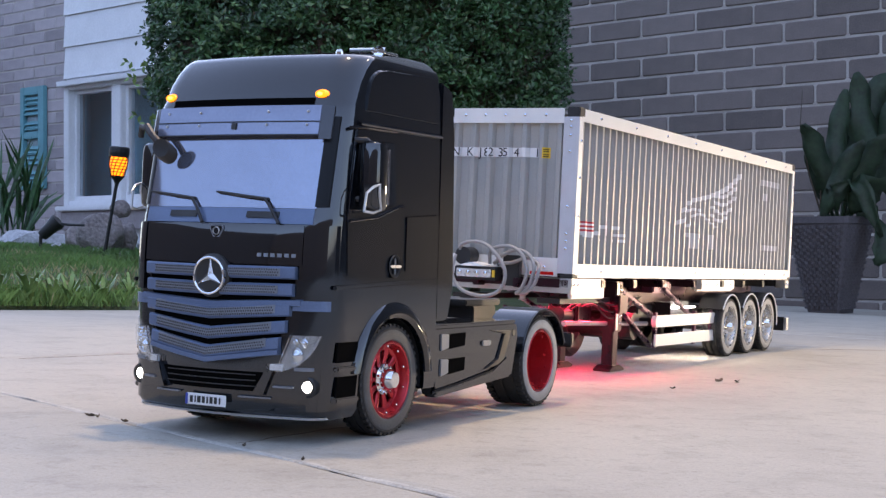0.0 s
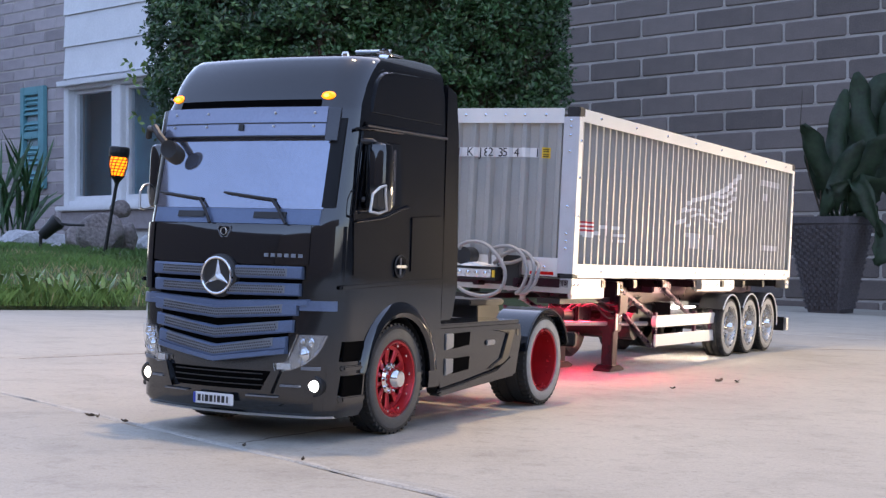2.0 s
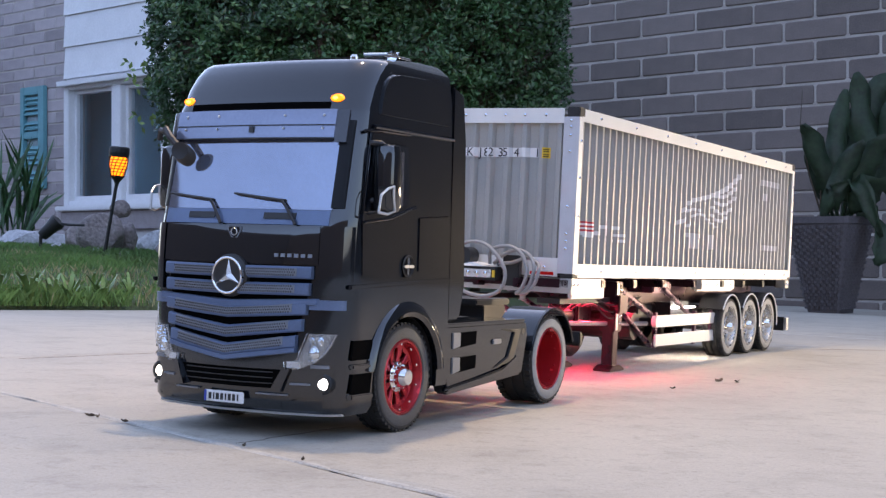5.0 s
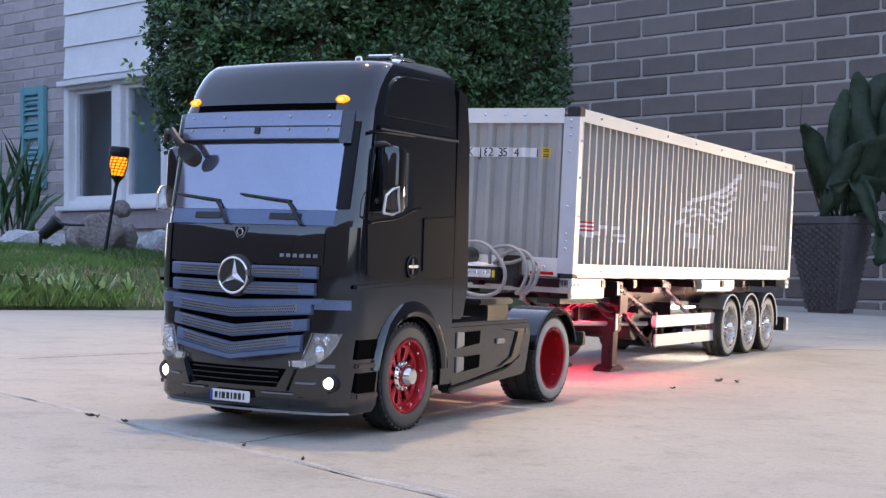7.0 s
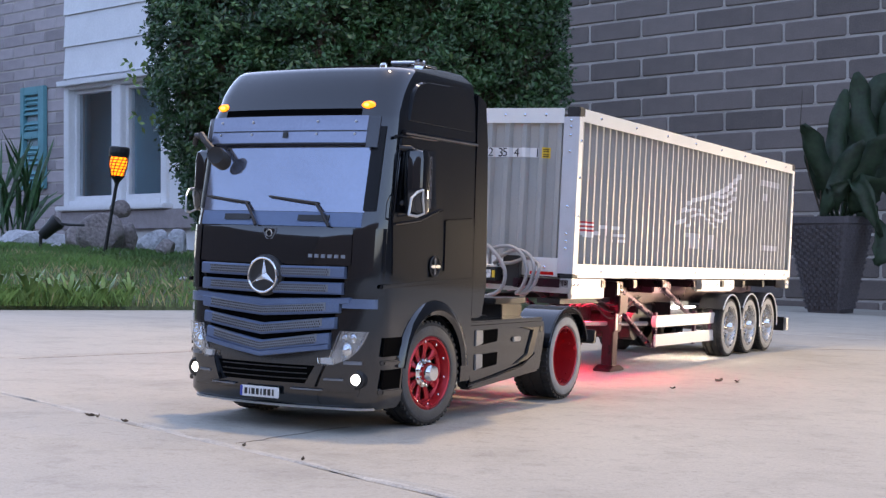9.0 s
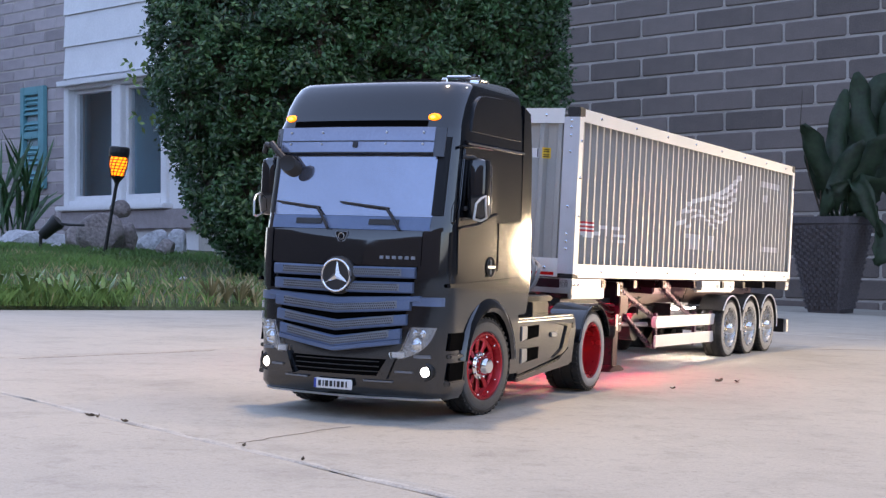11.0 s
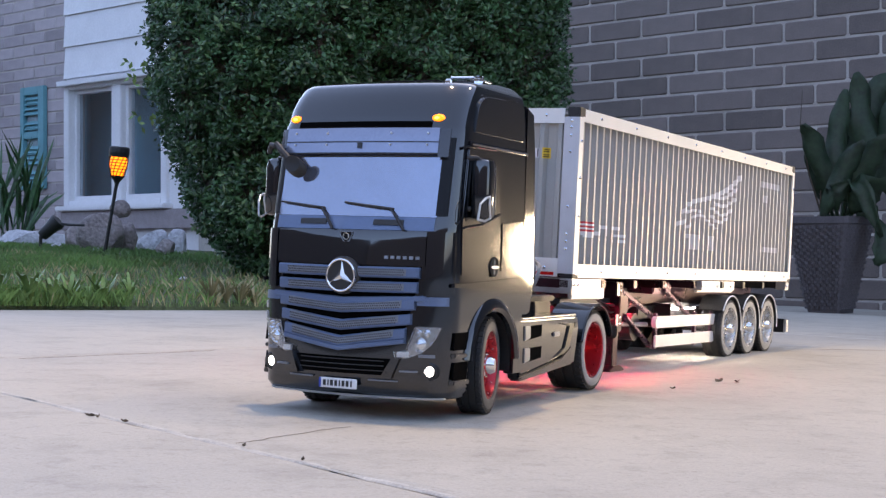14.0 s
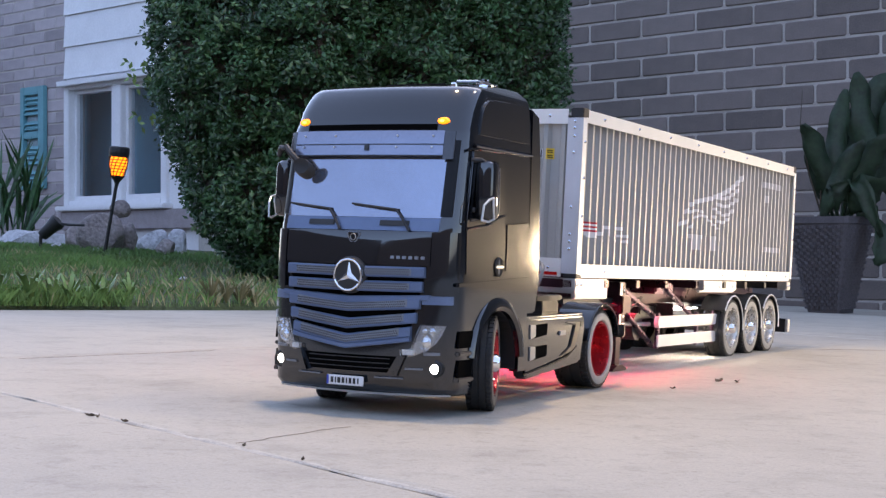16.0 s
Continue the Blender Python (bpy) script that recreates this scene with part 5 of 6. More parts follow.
            part("vent_cheek", prism([(-0.0745, z0 - 0.001), (-0.0875, z0 + 0.001), (-0.0875, z1), (-0.0745, z1 + 0.0005)], "y", s * 0.0865, s * 0.0884, 0.0005), mesh_grey, skirt)
        part("skirt_handle", box(-0.1610, -0.1455, s * 0.0870, s * 0.0890, 0.0600, 0.0645, 0.0008), mesh_grey, skirt, "silver flap handle")
        part("filler_hole", lathe([(0.0, 0.0), (0.003, 0.0)], "y", 14, (-0.2065, s * 0.0875, 0.0690)), decal_black, skirt)
        part("skirt_top", box(-0.2120, -0.0600, s * 0.040, s * 0.0865, 0.0770, 0.0800, 0.0010), black_paint, root)
        # rear fender over the wheel
        fender = loft([[(-0.267 + rr * math.cos(a), s * yy, 0.0415 + rr * math.sin(a)) for rr, yy in ((0.0445, 0.0890), (0.0475, 0.0882), (0.0475, 0.0500), (0.0455, 0.0500))] for a in [radians(12 + 152 * k / 20) for k in range(21)]])
        part("rear_fender", fender, black_paint, root, "black rear mudguard", smooth=True)
        part("fender_edge", tube([(-0.267 + 0.0465 * math.cos(radians(14 + 148 * k / 20)), s * 0.0890, 0.0415 + 0.0465 * math.sin(radians(14 + 148 * k / 20))) for k in range(21)], 0.0010, 6), black_paint, root)
        tail = part("tail_lamp", box(-0.345, -0.337, s * 0.055, s * 0.085, 0.050, 0.062, 0.0010), black_plastic, root)
        part("lens", box(-0.346, -0.345, s * 0.057, s * 0.083, 0.052, 0.060), red_lens, tail)
    part("deck_plate", box(-0.210, -0.095, -0.038, 0.038, 0.0745, 0.0790, 0.0010), black_plastic, root)
    fifth = part("fifth_wheel", prism([(-0.225, -0.030), (-0.225, 0.030), (-0.250, 0.034), (-0.285, 0.034), (-0.310, 0.020), (-0.275, 0.005), (-0.275, -0.005), (-0.310, -0.020), (-0.285, -0.034), (-0.250, -0.034)], "z", 0.0890, 0.0945, 0.0012), black_plastic, root, "black fifth-wheel coupling plate")
    part("fifth_base", box(-0.285, -0.240, -0.030, 0.030, 0.0745, 0.0885, 0.001), black_plastic, fifth)
    part("rear_crossbar", box(-0.337, -0.331, -0.088, 0.088, 0.052, 0.064, 0.001), black_plastic, root)
    part("rear_axle", tube([(-0.267, -0.055, 0.0415), (-0.267, 0.055, 0.0415)], 0.007, 12, lathe([(0.0, -0.014), (0.014, -0.010), (0.016, 0.0), (0.014, 0.010), (0.0, 0.014)], "y", 20, (-0.267, 0, 0.0415))), black_plastic, root)
    part("front_axle", tube([(0, -0.065, 0.0415), (0, -0.05, 0.034), (0, 0.05, 0.034), (0, 0.065, 0.0415)], 0.005, 10), black_plastic, root)
    part("air_tank", tube([(-0.10, 0.0, 0.090), (-0.10, -0.06, 0.090)], 0.009, 16), alloy, root)
    part("cab_back", box(-0.0660, -0.0635, -0.080, 0.080, 0.085, 0.262, 0.001), black_plastic, root)
    part("coupling_bracket", box(-0.082, -0.074, -0.030, 0.045, 0.080, 0.125, 0.001), black_plastic, root)
    for k, (y, z) in enumerate(((0.030, 0.103), (0.042, 0.096))):
        part("coupling", lathe([(0.0045, 0.0), (0.0045, -0.006), (0.0025, -0.008)], "x", 12, (-0.080, y, z)), decal_white if k else red_rim, root)
    # wheels
    wheels = [build_wheel("front_wheel", root, (0, s * 0.0755, 0.0415), 0.0415, 0.0235, red_rim, s, band=sidewall_unlit) for s in (1, -1)]
    for s in (1, -1):
        w = build_wheel("rear_wheel", root, (-0.267, s * 0.0665, 0.0415), 0.0410, 0.0390, red_rim, s, deep=True)
        wheels.append(w)
    return root, wheels


amber_core = material("amber_core", (1.0, 0.55, 0.10), glow=3.0)
# same tyre rubber twice: dark in front, paled where the lamp falls
sidewall_unlit = material("sidewall_unlit", (0.07, 0.07, 0.07), 0.55, vary=0.25, scale=60, fine=900)
sidewall = material("sidewall", (0.30, 0.30, 0.285), 0.55, vary=0.2, scale=60, fine=900)
decal_blue = material("decal_blue", (0.03, 0.06, 0.35), 0.45, vary=0.03, scale=60, fine=900)
cab_glass = material("cab_glass", (0.010, 0.011, 0.013), 0.06, vary=0.05, scale=20, fine=400, coat=1.0)
# opaque blue-grey metal stands in for sky reflected in the windscreen
screen_sky_sheen = material("screen_sky_sheen", (0.25, 0.28, 0.36), 0.08, metal=0.75, vary=0.05, scale=30, fine=500, coat=0.5)
pillar_black = material("pillar_black", (0.006, 0.007, 0.009), 0.35, vary=0.1, scale=40, fine=700, spec=0.25)
smoke = material("smoke", (0.03, 0.033, 0.042), 0.15, vary=0.05, scale=30, fine=500, coat=0.4)
# the clear visor gets its sky sheen from this bluish metal too
visor_sky_sheen = material("visor_sky_sheen", (0.24, 0.27, 0.36), 0.18, metal=0.5, vary=0.05, scale=30, fine=500)
lamp_silver = material("lamp_silver", (0.45, 0.45, 0.46), 0.25, metal=0.8, vary=0.1, scale=200, fine=900)
lamp_pale = material("lamp_pale", (0.80, 0.80, 0.80), 0.3, metal=0.4, vary=0.05, scale=200, fine=900)
truck, truck_wheels = build_truck()


# ---- the model trailer with its container: x ahead from the container's front, y to the left from its left face ----
LEN, WID, Z0, Z1 = 0.871, 0.174, 0.1127, 0.2977
RIB = 0.0193


def rib_depth(u, pitch=RIB, deep=0.0052):
    """How far a corrugated sheet lies behind its outer plane at u along it."""
    f = (u / pitch) % 1.0
    return float(np.interp(f, [0.0, 0.22, 0.36, 0.86, 1.0], [0.0, 0.0, deep, deep, 0.0]))


def rib_steps(u0, u1, pitch):
    out = {u0, u1}
    k = math.floor(u0 / pitch)
    while k * pitch < u1:
        for f in (0.0, 0.22, 0.36, 0.86):
            u = (k + f) * pitch
            if u0 < u < u1:
                out.add(u)
        k += 1
    return sorted(out)


def corrugated(u0, u1, z0, z1, pitch, put):
    """A ribbed sheet between two heights; put(u, depth, z) gives the place."""
    us = rib_steps(u0, u1, pitch)
    zs = [z0, z1]
    b = bmesh.new()
    grid = []
    for z in zs:
        grid.append([b.verts.new(put(u, rib_depth(u, pitch), z)) for u in us])
    for r in range(len(zs) - 1):
        for c in range(len(us) - 1):
            b.faces.new((grid[r][c], grid[r][c + 1], grid[r + 1][c + 1], grid[r + 1][c]))
    return b


def decal(name, inside, u0, u1, z0, z1, mat, parent, label="", step=0.0012, put=None, pitch=RIB):
    """Paint of a given outline that follows the ribs."""
    put = put or (lambda u, d, z: (-u, -d - 0.0042 + 0.0004, z))
    us = [u0]
    for u in rib_steps(u0, u1, pitch)[1:]:
        n = max(1, round((u - us[-1]) / 0.0012))
        a = us[-1]
        us += [a + (u - a) * (k + 1) / n for k in range(n)]
    nz = max(1, round((z1 - z0) / step))
    verts, faces, seen = [], [], {}
    def vert(i, j):
        if (i, j) not in seen:
            seen[(i, j)] = len(verts)
            verts.append(put(us[i], rib_depth(us[i], pitch), z0 + (z1 - z0) * j / nz))
        return seen[(i, j)]
    for i in range(len(us) - 1):
        for j in range(nz):
            if inside((us[i] + us[i + 1]) / 2, z0 + (z1 - z0) * (j + 0.5) / nz):
                faces.append((vert(i, j), vert(i + 1, j), vert(i + 1, j + 1), vert(i, j + 1)))
    return raw(name, verts, faces, mat, parent, label)


def bolt(parent, place, axis, sign):
    part("bolt", lathe([(0.0019, 0.0), (0.0017, sign * 0.0008), (0.0009, sign * 0.0013), (0.0, sign * 0.0014)], axis, 8, place), chrome, parent)


def stroke(points, w0, w1):
    """A tapered stroke; returns a test for points inside it."""
    p = [Vector(q) for q in bend([(a, b, 0) for a, b in points], 6)]
    def inside(u, z):
        best = False
        for i in range(len(p) - 1):
            a, d = p[i], p[i + 1] - p[i]
            t = max(0.0, min(1.0, ((u - a.x) * d.x + (z - a.y) * d.y) / max(1e-12, d.length_squared)))
            f = (i + t) / (len(p) - 1)
            if math.hypot(u - a.x - d.x * t, z - a.y - d.y * t) < w0 + (w1 - w0) * f:
                return True
        return best
    return inside


def build_container():
    root = empty("toy_container", "grey corrugated scale model shipping container with white rails", "model container")
    W = WID
    # corrugated sheets
    for name, y, s in (("side_panel", 0.0, -1), ("side_panel", -W, 1)):
        part(name, corrugated(0.012, LEN - 0.012, Z0 + 0.0125, Z1 - 0.0125, RIB, lambda u, d, z, y=y, s=s: (-u, y + s * (d + 0.0042), z)), panel_grey, root, "grey corrugated side panel")
    part("front_panel", corrugated(0.014, W - 0.014, Z0 + 0.018, Z1 - 0.014, 0.0214, lambda u, d, z: (-0.0018 - d, -u, z)), panel_grey, root, "grey corrugated front panel")
    part("rear_door", box(-LEN + 0.003, -LEN + 0.009, -W + 0.012, -W / 2 - 0.0006, Z0 + 0.014, Z1 - 0.014, 0.001), panel_grey, root)
    part("rear_door", box(-LEN + 0.003, -LEN + 0.009, -W / 2 + 0.0006, -0.012, Z0 + 0.014, Z1 - 0.014, 0.001), panel_grey, root)
    for y in (-0.03, -0.065, -0.109, -0.144):
        part("lock_rod", tube([(-LEN + 0.001, y, Z0 + 0.012), (-LEN + 0.001, y, Z1 - 0.012)], 0.0018, 8), alloy, root)
    part("roof_panel", box(-LEN + 0.010, -0.010, -W + 0.010, -0.010, Z1 - 0.006, Z1 - 0.003), panel_grey, root)
    part("floor_panel", box(-LEN + 0.010, -0.010, -W + 0.010, -0.010, Z0 + 0.002, Z0 + 0.006), black_plastic, root)
    # rails: L-shaped angle along each edge
    for y, s in ((0.0, -1), (-W, 1)):
        part("top_rail", prism([(y, Z1 - 0.0140), (y, Z1), (y + s * 0.016, Z1), (y + s * 0.016, Z1 - 0.0016), (y + s * 0.0016, Z1 - 0.0016), (y + s * 0.0016, Z1 - 0.0140)], "x", -LEN + 0.010, -0.0085), rail_paint, root, "white-painted top rail with bolts")
        part("bottom_rail", prism([(y, Z0), (y, Z0 + 0.0150), (y + s * 0.0016, Z0 + 0.0150), (y + s * 0.0016, Z0 + 0.0016), (y + s * 0.016, Z0 + 0.0016), (y + s * 0.016, Z0)], "x", -LEN + 0.010, -0.0085), rail_paint, root, "white-painted bottom rail with bolts")
        for k in range(8):
            x = -0.06 - k * 0.108
            bolt(root, (x, y, Z1 - 0.0065), "y", -s)
            bolt(root, (x - 0.02, y, Z0 + 0.0075), "y", -s)
    for x, s in ((0.0, -1), (-LEN, 1)):
        part("end_rail", box(x, x + s * 0.0016, -W + 0.0185, -0.0185, Z1 - 0.0165, Z1, 0.0003), rail_paint, root, "white end rail")
        part("end_rail", box(x, x + s * 0.0016, -W + 0.0185, -0.0185, Z0, Z0 + 0.0205, 0.0003), rail_paint, root, "white end rail")
        if s < 0:
            for y in (-0.040, -0.066, -0.090, -0.115, -0.140):
                bolt(root, (x, y, Z1 - 0.0075), "x", 1)
            for y in (-0.034, -0.090):
                bolt(root, (x, y, Z0 + 0.0100), "x", 1)
        # corner posts: angle plates over the edge
        for y, q in ((0.0, -1), (-W, 1)):
            post = part("corner_post", prism([(x, y), (x, y + q * 0.0185), (x + s * 0.0016, y + q * 0.0185), (x + s * 0.0016, y + q * 0.0016), (x + s * 0.0100, y + q * 0.0016), (x + s * 0.0100, y)], "z", Z0 + 0.004, Z1 - 0.0095, 0.0003), post_skylit if s < 0 else rail_paint, root, "aluminium corner post with rivets, front pair coloured for blue skylight")
            part("post_face", box(x + s * 0.0001, x + s * 0.0102, y, y - q * 0.0005, Z0 + 0.004, Z1 - 0.0095), rail_paint, post)
            if s < 0:
                for z in (0.284, 0.277, 0.268, 0.250, 0.190, 0.160, 0.152, 0.144):
                    bolt(post, (x, y + q * 0.0095, z), "x", 1)
            for z in (0.262, 0.222, 0.180):
                bolt(post, (x + s * 0.0060, y - q * 0.0005, z), "y", -q)
            for z0, z1, mat in ((Z1 - 0.0095, Z1 + 0.0012, black_plastic), (Z0 - 0.0010, Z0 + 0.0040, black_plastic)):
                cast = part("corner_casting", box(x - s * 0.0004, x + s * 0.0150, y - q * 0.0002, y + q * 0.0150, z0, z1, 0.0010), mat, root, "black corner casting")
                part("casting_hole", lathe([(0.0, 0.0), (0.0028, 0.0)], "z", 12, (x + s * 0.0075, y + q * 0.0075, z1 + 0.0003)), decal_black, cast)
    # painted marks on the left side
    wing = []
    for pts, a, b in (([(0.345, 0.1845), (0.385, 0.2130), (0.470, 0.2260), (0.545, 0.2420), (0.606, 0.2640)], 0.0022, 0.0042),
                      ([(0.480, 0.2270), (0.535, 0.2290), (0.590, 0.2460)], 0.0020, 0.0030), ([(0.485, 0.2200), (0.530, 0.2170), (0.580, 0.2290)], 0.0020, 0.0026), ([(0.480, 0.2120), (0.525, 0.2040), (0.565, 0.2130)], 0.0020, 0.0026), ([(0.470, 0.2040), (0.510, 0.1935), (0.548, 0.2010)], 0.0020, 0.0022),
                      ([(0.362, 0.1850), (0.385, 0.2030), (0.415, 0.2060)], 0.0022, 0.0016), ([(0.385, 0.1830), (0.405, 0.1970), (0.440, 0.2010)], 0.0022, 0.0014), ([(0.425, 0.2050), (0.455, 0.1960), (0.500, 0.1850)], 0.0022, 0.0014)):
        wing.append(stroke(pts, a, b))
    decal("wing_mark", lambda u, z: any(w(u, z) for w in wing), 0.33, 0.62, 0.176, 0.270, decal_white, root, "white painted wing emblem across the ribs")
    for k, (a, b) in enumerate(((0.375, 0.392), (0.400, 0.410), (0.418, 0.440), (0.448, 0.470), (0.478, 0.500), (0.510, 0.530))):
        decal("letter_bar", lambda u, z, a=a, b=b: u < a + 0.007 or u > b - 0.006 or (k % 2 == 0 and z > 0.1680), a, b, 0.1530, 0.1735, decal_grey, root, "pale grey bar of unreadable lettering", 0.003)
    for k in range(4):
        decal("stripe", lambda u, z, k=k: u > 0.031 + (0.176 - z) * 0.35, 0.030, 0.066, 0.1755 - 0.0044 * k - 0.0022, 0.1755 - 0.0044 * k, decal_red if k < 3 else decal_white, root, "red stripe of a small flag mark")
        decal("stripe", lambda u, z, k=k: u > 0.031 + (0.176 - z) * 0.35, 0.030, 0.066, 0.1755 - 0.0044 * k - 0.0044, 0.1755 - 0.0044 * k - 0.0022, decal_white, root, "white stripe of a small flag mark")
    for a, b, c, d in ((0.070, 0.084, 0.1610, 0.1655), (0.078, 0.084, 0.1610, 0.1730), (0.090, 0.112, 0.1690, 0.1730), (0.098, 0.104, 0.1610, 0.1690), (0.116, 0.140, 0.1690, 0.1730), (0.120, 0.126, 0.1610, 0.1690), (0.130, 0.142, 0.1610, 0.1640), (0.146, 0.166, 0.1610, 0.1645), (0.080, 0.084, 0.1545, 0.1575), (0.100, 0.106, 0.1545, 0.1575), (0.118, 0.124, 0.1545, 0.1575), (0.136, 0.142, 0.1545, 0.1575), (0.152, 0.164, 0.1545, 0.1580)):
        decal("letter_bar", lambda u, z: True, a, b, c, d, decal_white, root, "white bar of unreadable lettering", 0.004)
    for k in range(7):
        a = 0.712 + k * 0.0172
        decal("letter_bar", lambda u, z: True, a, a + 0.0115, 0.2555, 0.2645, decal_grey, root, "pale grey bar of unreadable lettering", 0.005)
        if k < 6:
            decal("letter_bar", lambda u, z: True, 0.715 + k * 0.017, 0.725 + k * 0.017, 0.1570, 0.1650, decal_grey, root, "", 0.005)
    decal("label", lambda u, z: True, 0.716, 0.738, 0.2330, 0.2440, decal_grey, root, "small pale label", 0.005)
    # number strip and yellow label on the front
    fput = lambda u, d, z: (-0.0012 - d, -u, z)
    decal("number_strip", lambda u, z: True, 0.049, 0.163, 0.2435, 0.2540, decal_white, root, "white strip with black characters", 0.005, fput, 0.0214)
    decal("warning_label", lambda u, z: True, 0.0358, 0.0440, 0.2425, 0.2545, decal_yellow, root, "small yellow warning label", 0.003, fput, 0.0214)
    for z in (0.2520, 0.2500, 0.2465, 0.2445):
        decal("label_bar", lambda u, z: True, 0.0375, 0.0425, z - 0.0005, z + 0.0005, decal_black, root, "", 0.001, lambda u, d, z: (-0.0008 - d, -u, z), 0.0214)
    for u, ch in ((0.1512, "N"), (0.1335, "K"), (0.1225, "J"), (0.1150, "8"), (0.1070, "2"), (0.0970, "3"), (0.0890, "5"), (0.0772, "4"), (0.0515, "1")):
        cu = bpy.data.curves.new("character", "FONT")
        cu.body, cu.size, cu.align_x, cu.extrude = ch, 0.0138, "CENTER", 0.0001
        tmp = bpy.data.objects.new("tmp", cu)
        scene.collection.objects.link(tmp)
        data = bpy.data.meshes.new_from_object(tmp.evaluated_get(bpy.context.evaluated_depsgraph_get()))
        bpy.data.objects.remove(tmp)
        data.materials.clear()
        data.materials.append(decal_black)
        ob = new("character", data)
        ob.parent = root
        # characters lie on the ribs or in the hollows between
        ob.matrix_local = Matrix.Translation((-0.0006 - rib_depth(u, 0.0214), -u, 0.2441)) @ Matrix(((0, 0, 1, 0), (1, 0, 0, 0), (0, 1, 0, 0), (0, 0, 0, 1)))
    return root


def build_trailer():
    root = empty("toy_trailer", "dark red metal scale model container trailer on extended landing legs", "model trailer")
    W = WID
    tilt = lambda x, y: -0.0058 * x + 0.0159 * y      # the road's height in the leaning frame
    for y in (-0.062, -0.112):
        part("main_beam", prism([(0.012, 0.1095), (0.012, 0.0990), (-0.140, 0.0985), (-0.200, 0.0760), (-0.855, 0.0760), (-0.855, 0.1095)], "y", y - 0.004, y + 0.004, 0.001), red_frame, root, "dark red chassis beam")
        part("beam_flange", box(-0.855, -0.205, y - 0.010, y + 0.010, 0.0745, 0.0765, 0.0004), red_frame, root)
    for x in (-0.006, -0.10, -0.20, -0.30, -0.42, -0.54, -0.64, -0.74, -0.86):
        part("cross_member", box(x - 0.006, x + 0.006, -W + 0.004, -0.004, 0.1010, 0.1105, 0.0008), red_frame if x > -0.5 else black_plastic, root)
    part("kingpin_plate", box(-0.135, -0.015, -0.135, -0.039, 0.0965, 0.0990, 0.0006), red_frame, root)
    part("kingpin", lathe([(0.006, 0.0965), (0.006, 0.090), (0.0035, 0.088), (0.0035, 0.084), (0.0055, 0.083), (0.0, 0.082)], "z", 16, (-0.060, -0.087, 0)), alloy, root)
    # twist locks under the corners
    for x, y in ((-0.010, -0.008), (-0.010, -W + 0.008), (-LEN + 0.012, -0.008), (-LEN + 0.012, -W + 0.008), (-0.44, -0.006), (-0.44, -W + 0.006)):
        lock = part("twist_lock", box(x - 0.010, x + 0.010, y - 0.008, y + 0.008, 0.0985, 0.1115, 0.0010), alloy, root, "silver twist-lock block")
        for d in (-0.005, 0.005):
            bolt(lock, (x + d, y + (0.008 if y > -0.05 else -0.008), 0.105), "y", 1 if y > -0.05 else -1)
    part("bolster", box(-0.022, -0.004, -W + 0.002, -0.002, 0.0950, 0.1115, 0.001), alloy, root, "bright metal front bolster")
    part("side_plate", box(-0.105, -0.012, -0.010, -0.005, 0.0890, 0.1115, 0.001), rail_paint, root, "bright side plate of the gooseneck")
    plate = part("lock_plate", prism([(-0.435, 0.0955), (-0.435, 0.1110), (-0.600, 0.1110), (-0.600, 0.0990), (-0.585, 0.0950)], "y", -0.010, -0.006, 0.0006), rail_paint, root, "bright side plate with bolts")
    for x in (-0.46, -0.52, -0.58):
        bolt(plate, (x, -0.006, 0.1035), "y", 1)
    # landing legs
    for y in (-0.022, -0.0895):
        leg = part("landing_leg", box(-0.182, -0.160, y - 0.010, y + 0.010, 0.0480, 0.1080, 0.0012), red_frame, root, "dark red landing leg on the concrete")
        zf = tilt(-0.171, y)
        part("inner_leg", box(-0.179, -0.163, y - 0.007, y + 0.007, zf + 0.006, 0.050, 0.0008), red_frame, leg)
        part("foot", prism([(-0.193, zf + 0.0002), (-0.149, zf + 0.0002), (-0.149, zf + 0.003), (-0.162, zf + 0.0075), (-0.180, zf + 0.0075), (-0.193, zf + 0.003)], "y", y - 0.011, y + 0.011, 0.0006), red_frame, leg)
        part("gear_box", box(-0.184, -0.158, y + 0.008, y + 0.016, 0.070, 0.092, 0.0012), red_frame, leg)
        part("face_plate", box(-0.166, -0.160, y + 0.0102, y + 0.0115, 0.050, 0.106, 0.0004), alloy, leg)
        for z in (0.058, 0.066, 0.074, 0.098):
            bolt(leg, (-0.174, y + 0.010, z), "y", 1)
        part("brace", tube([(-0.182, y, 0.062), (-0.267, y + (0.02 if y < -0.08 else -0.02), 0.092)], 0.003, 8), red_frame, leg)
        part("front_brace", tube([(-0.160, y, 0.075), (-0.087, y, 0.098)], 0.0032, 8), red_frame, leg)
    part("leg_shaft", tube([(-0.171, -0.09, 0.080), (-0.171, -0.02, 0.080)], 0.003, 10), alloy, root)
    part("drive_rod", tube([(-0.050, -0.030, 0.0600), (-0.110, -0.026, 0.0585), (-0.285, -0.020, 0.0545)], 0.0028, 10), alloy, root, "thin metal rod along the landing gear")
    part("gear_motor", box(-0.140, -0.098, -0.058, -0.034, 0.0555, 0.0800, 0.0025), red_frame, root, "dark red gear motor of the landing legs", smooth=True)
    part("motor_can", tube([(-0.098, -0.046, 0.0680), (-0.068, -0.046, 0.0690)], 0.0085, 18), black_plastic, root, "black motor can", smooth=True)
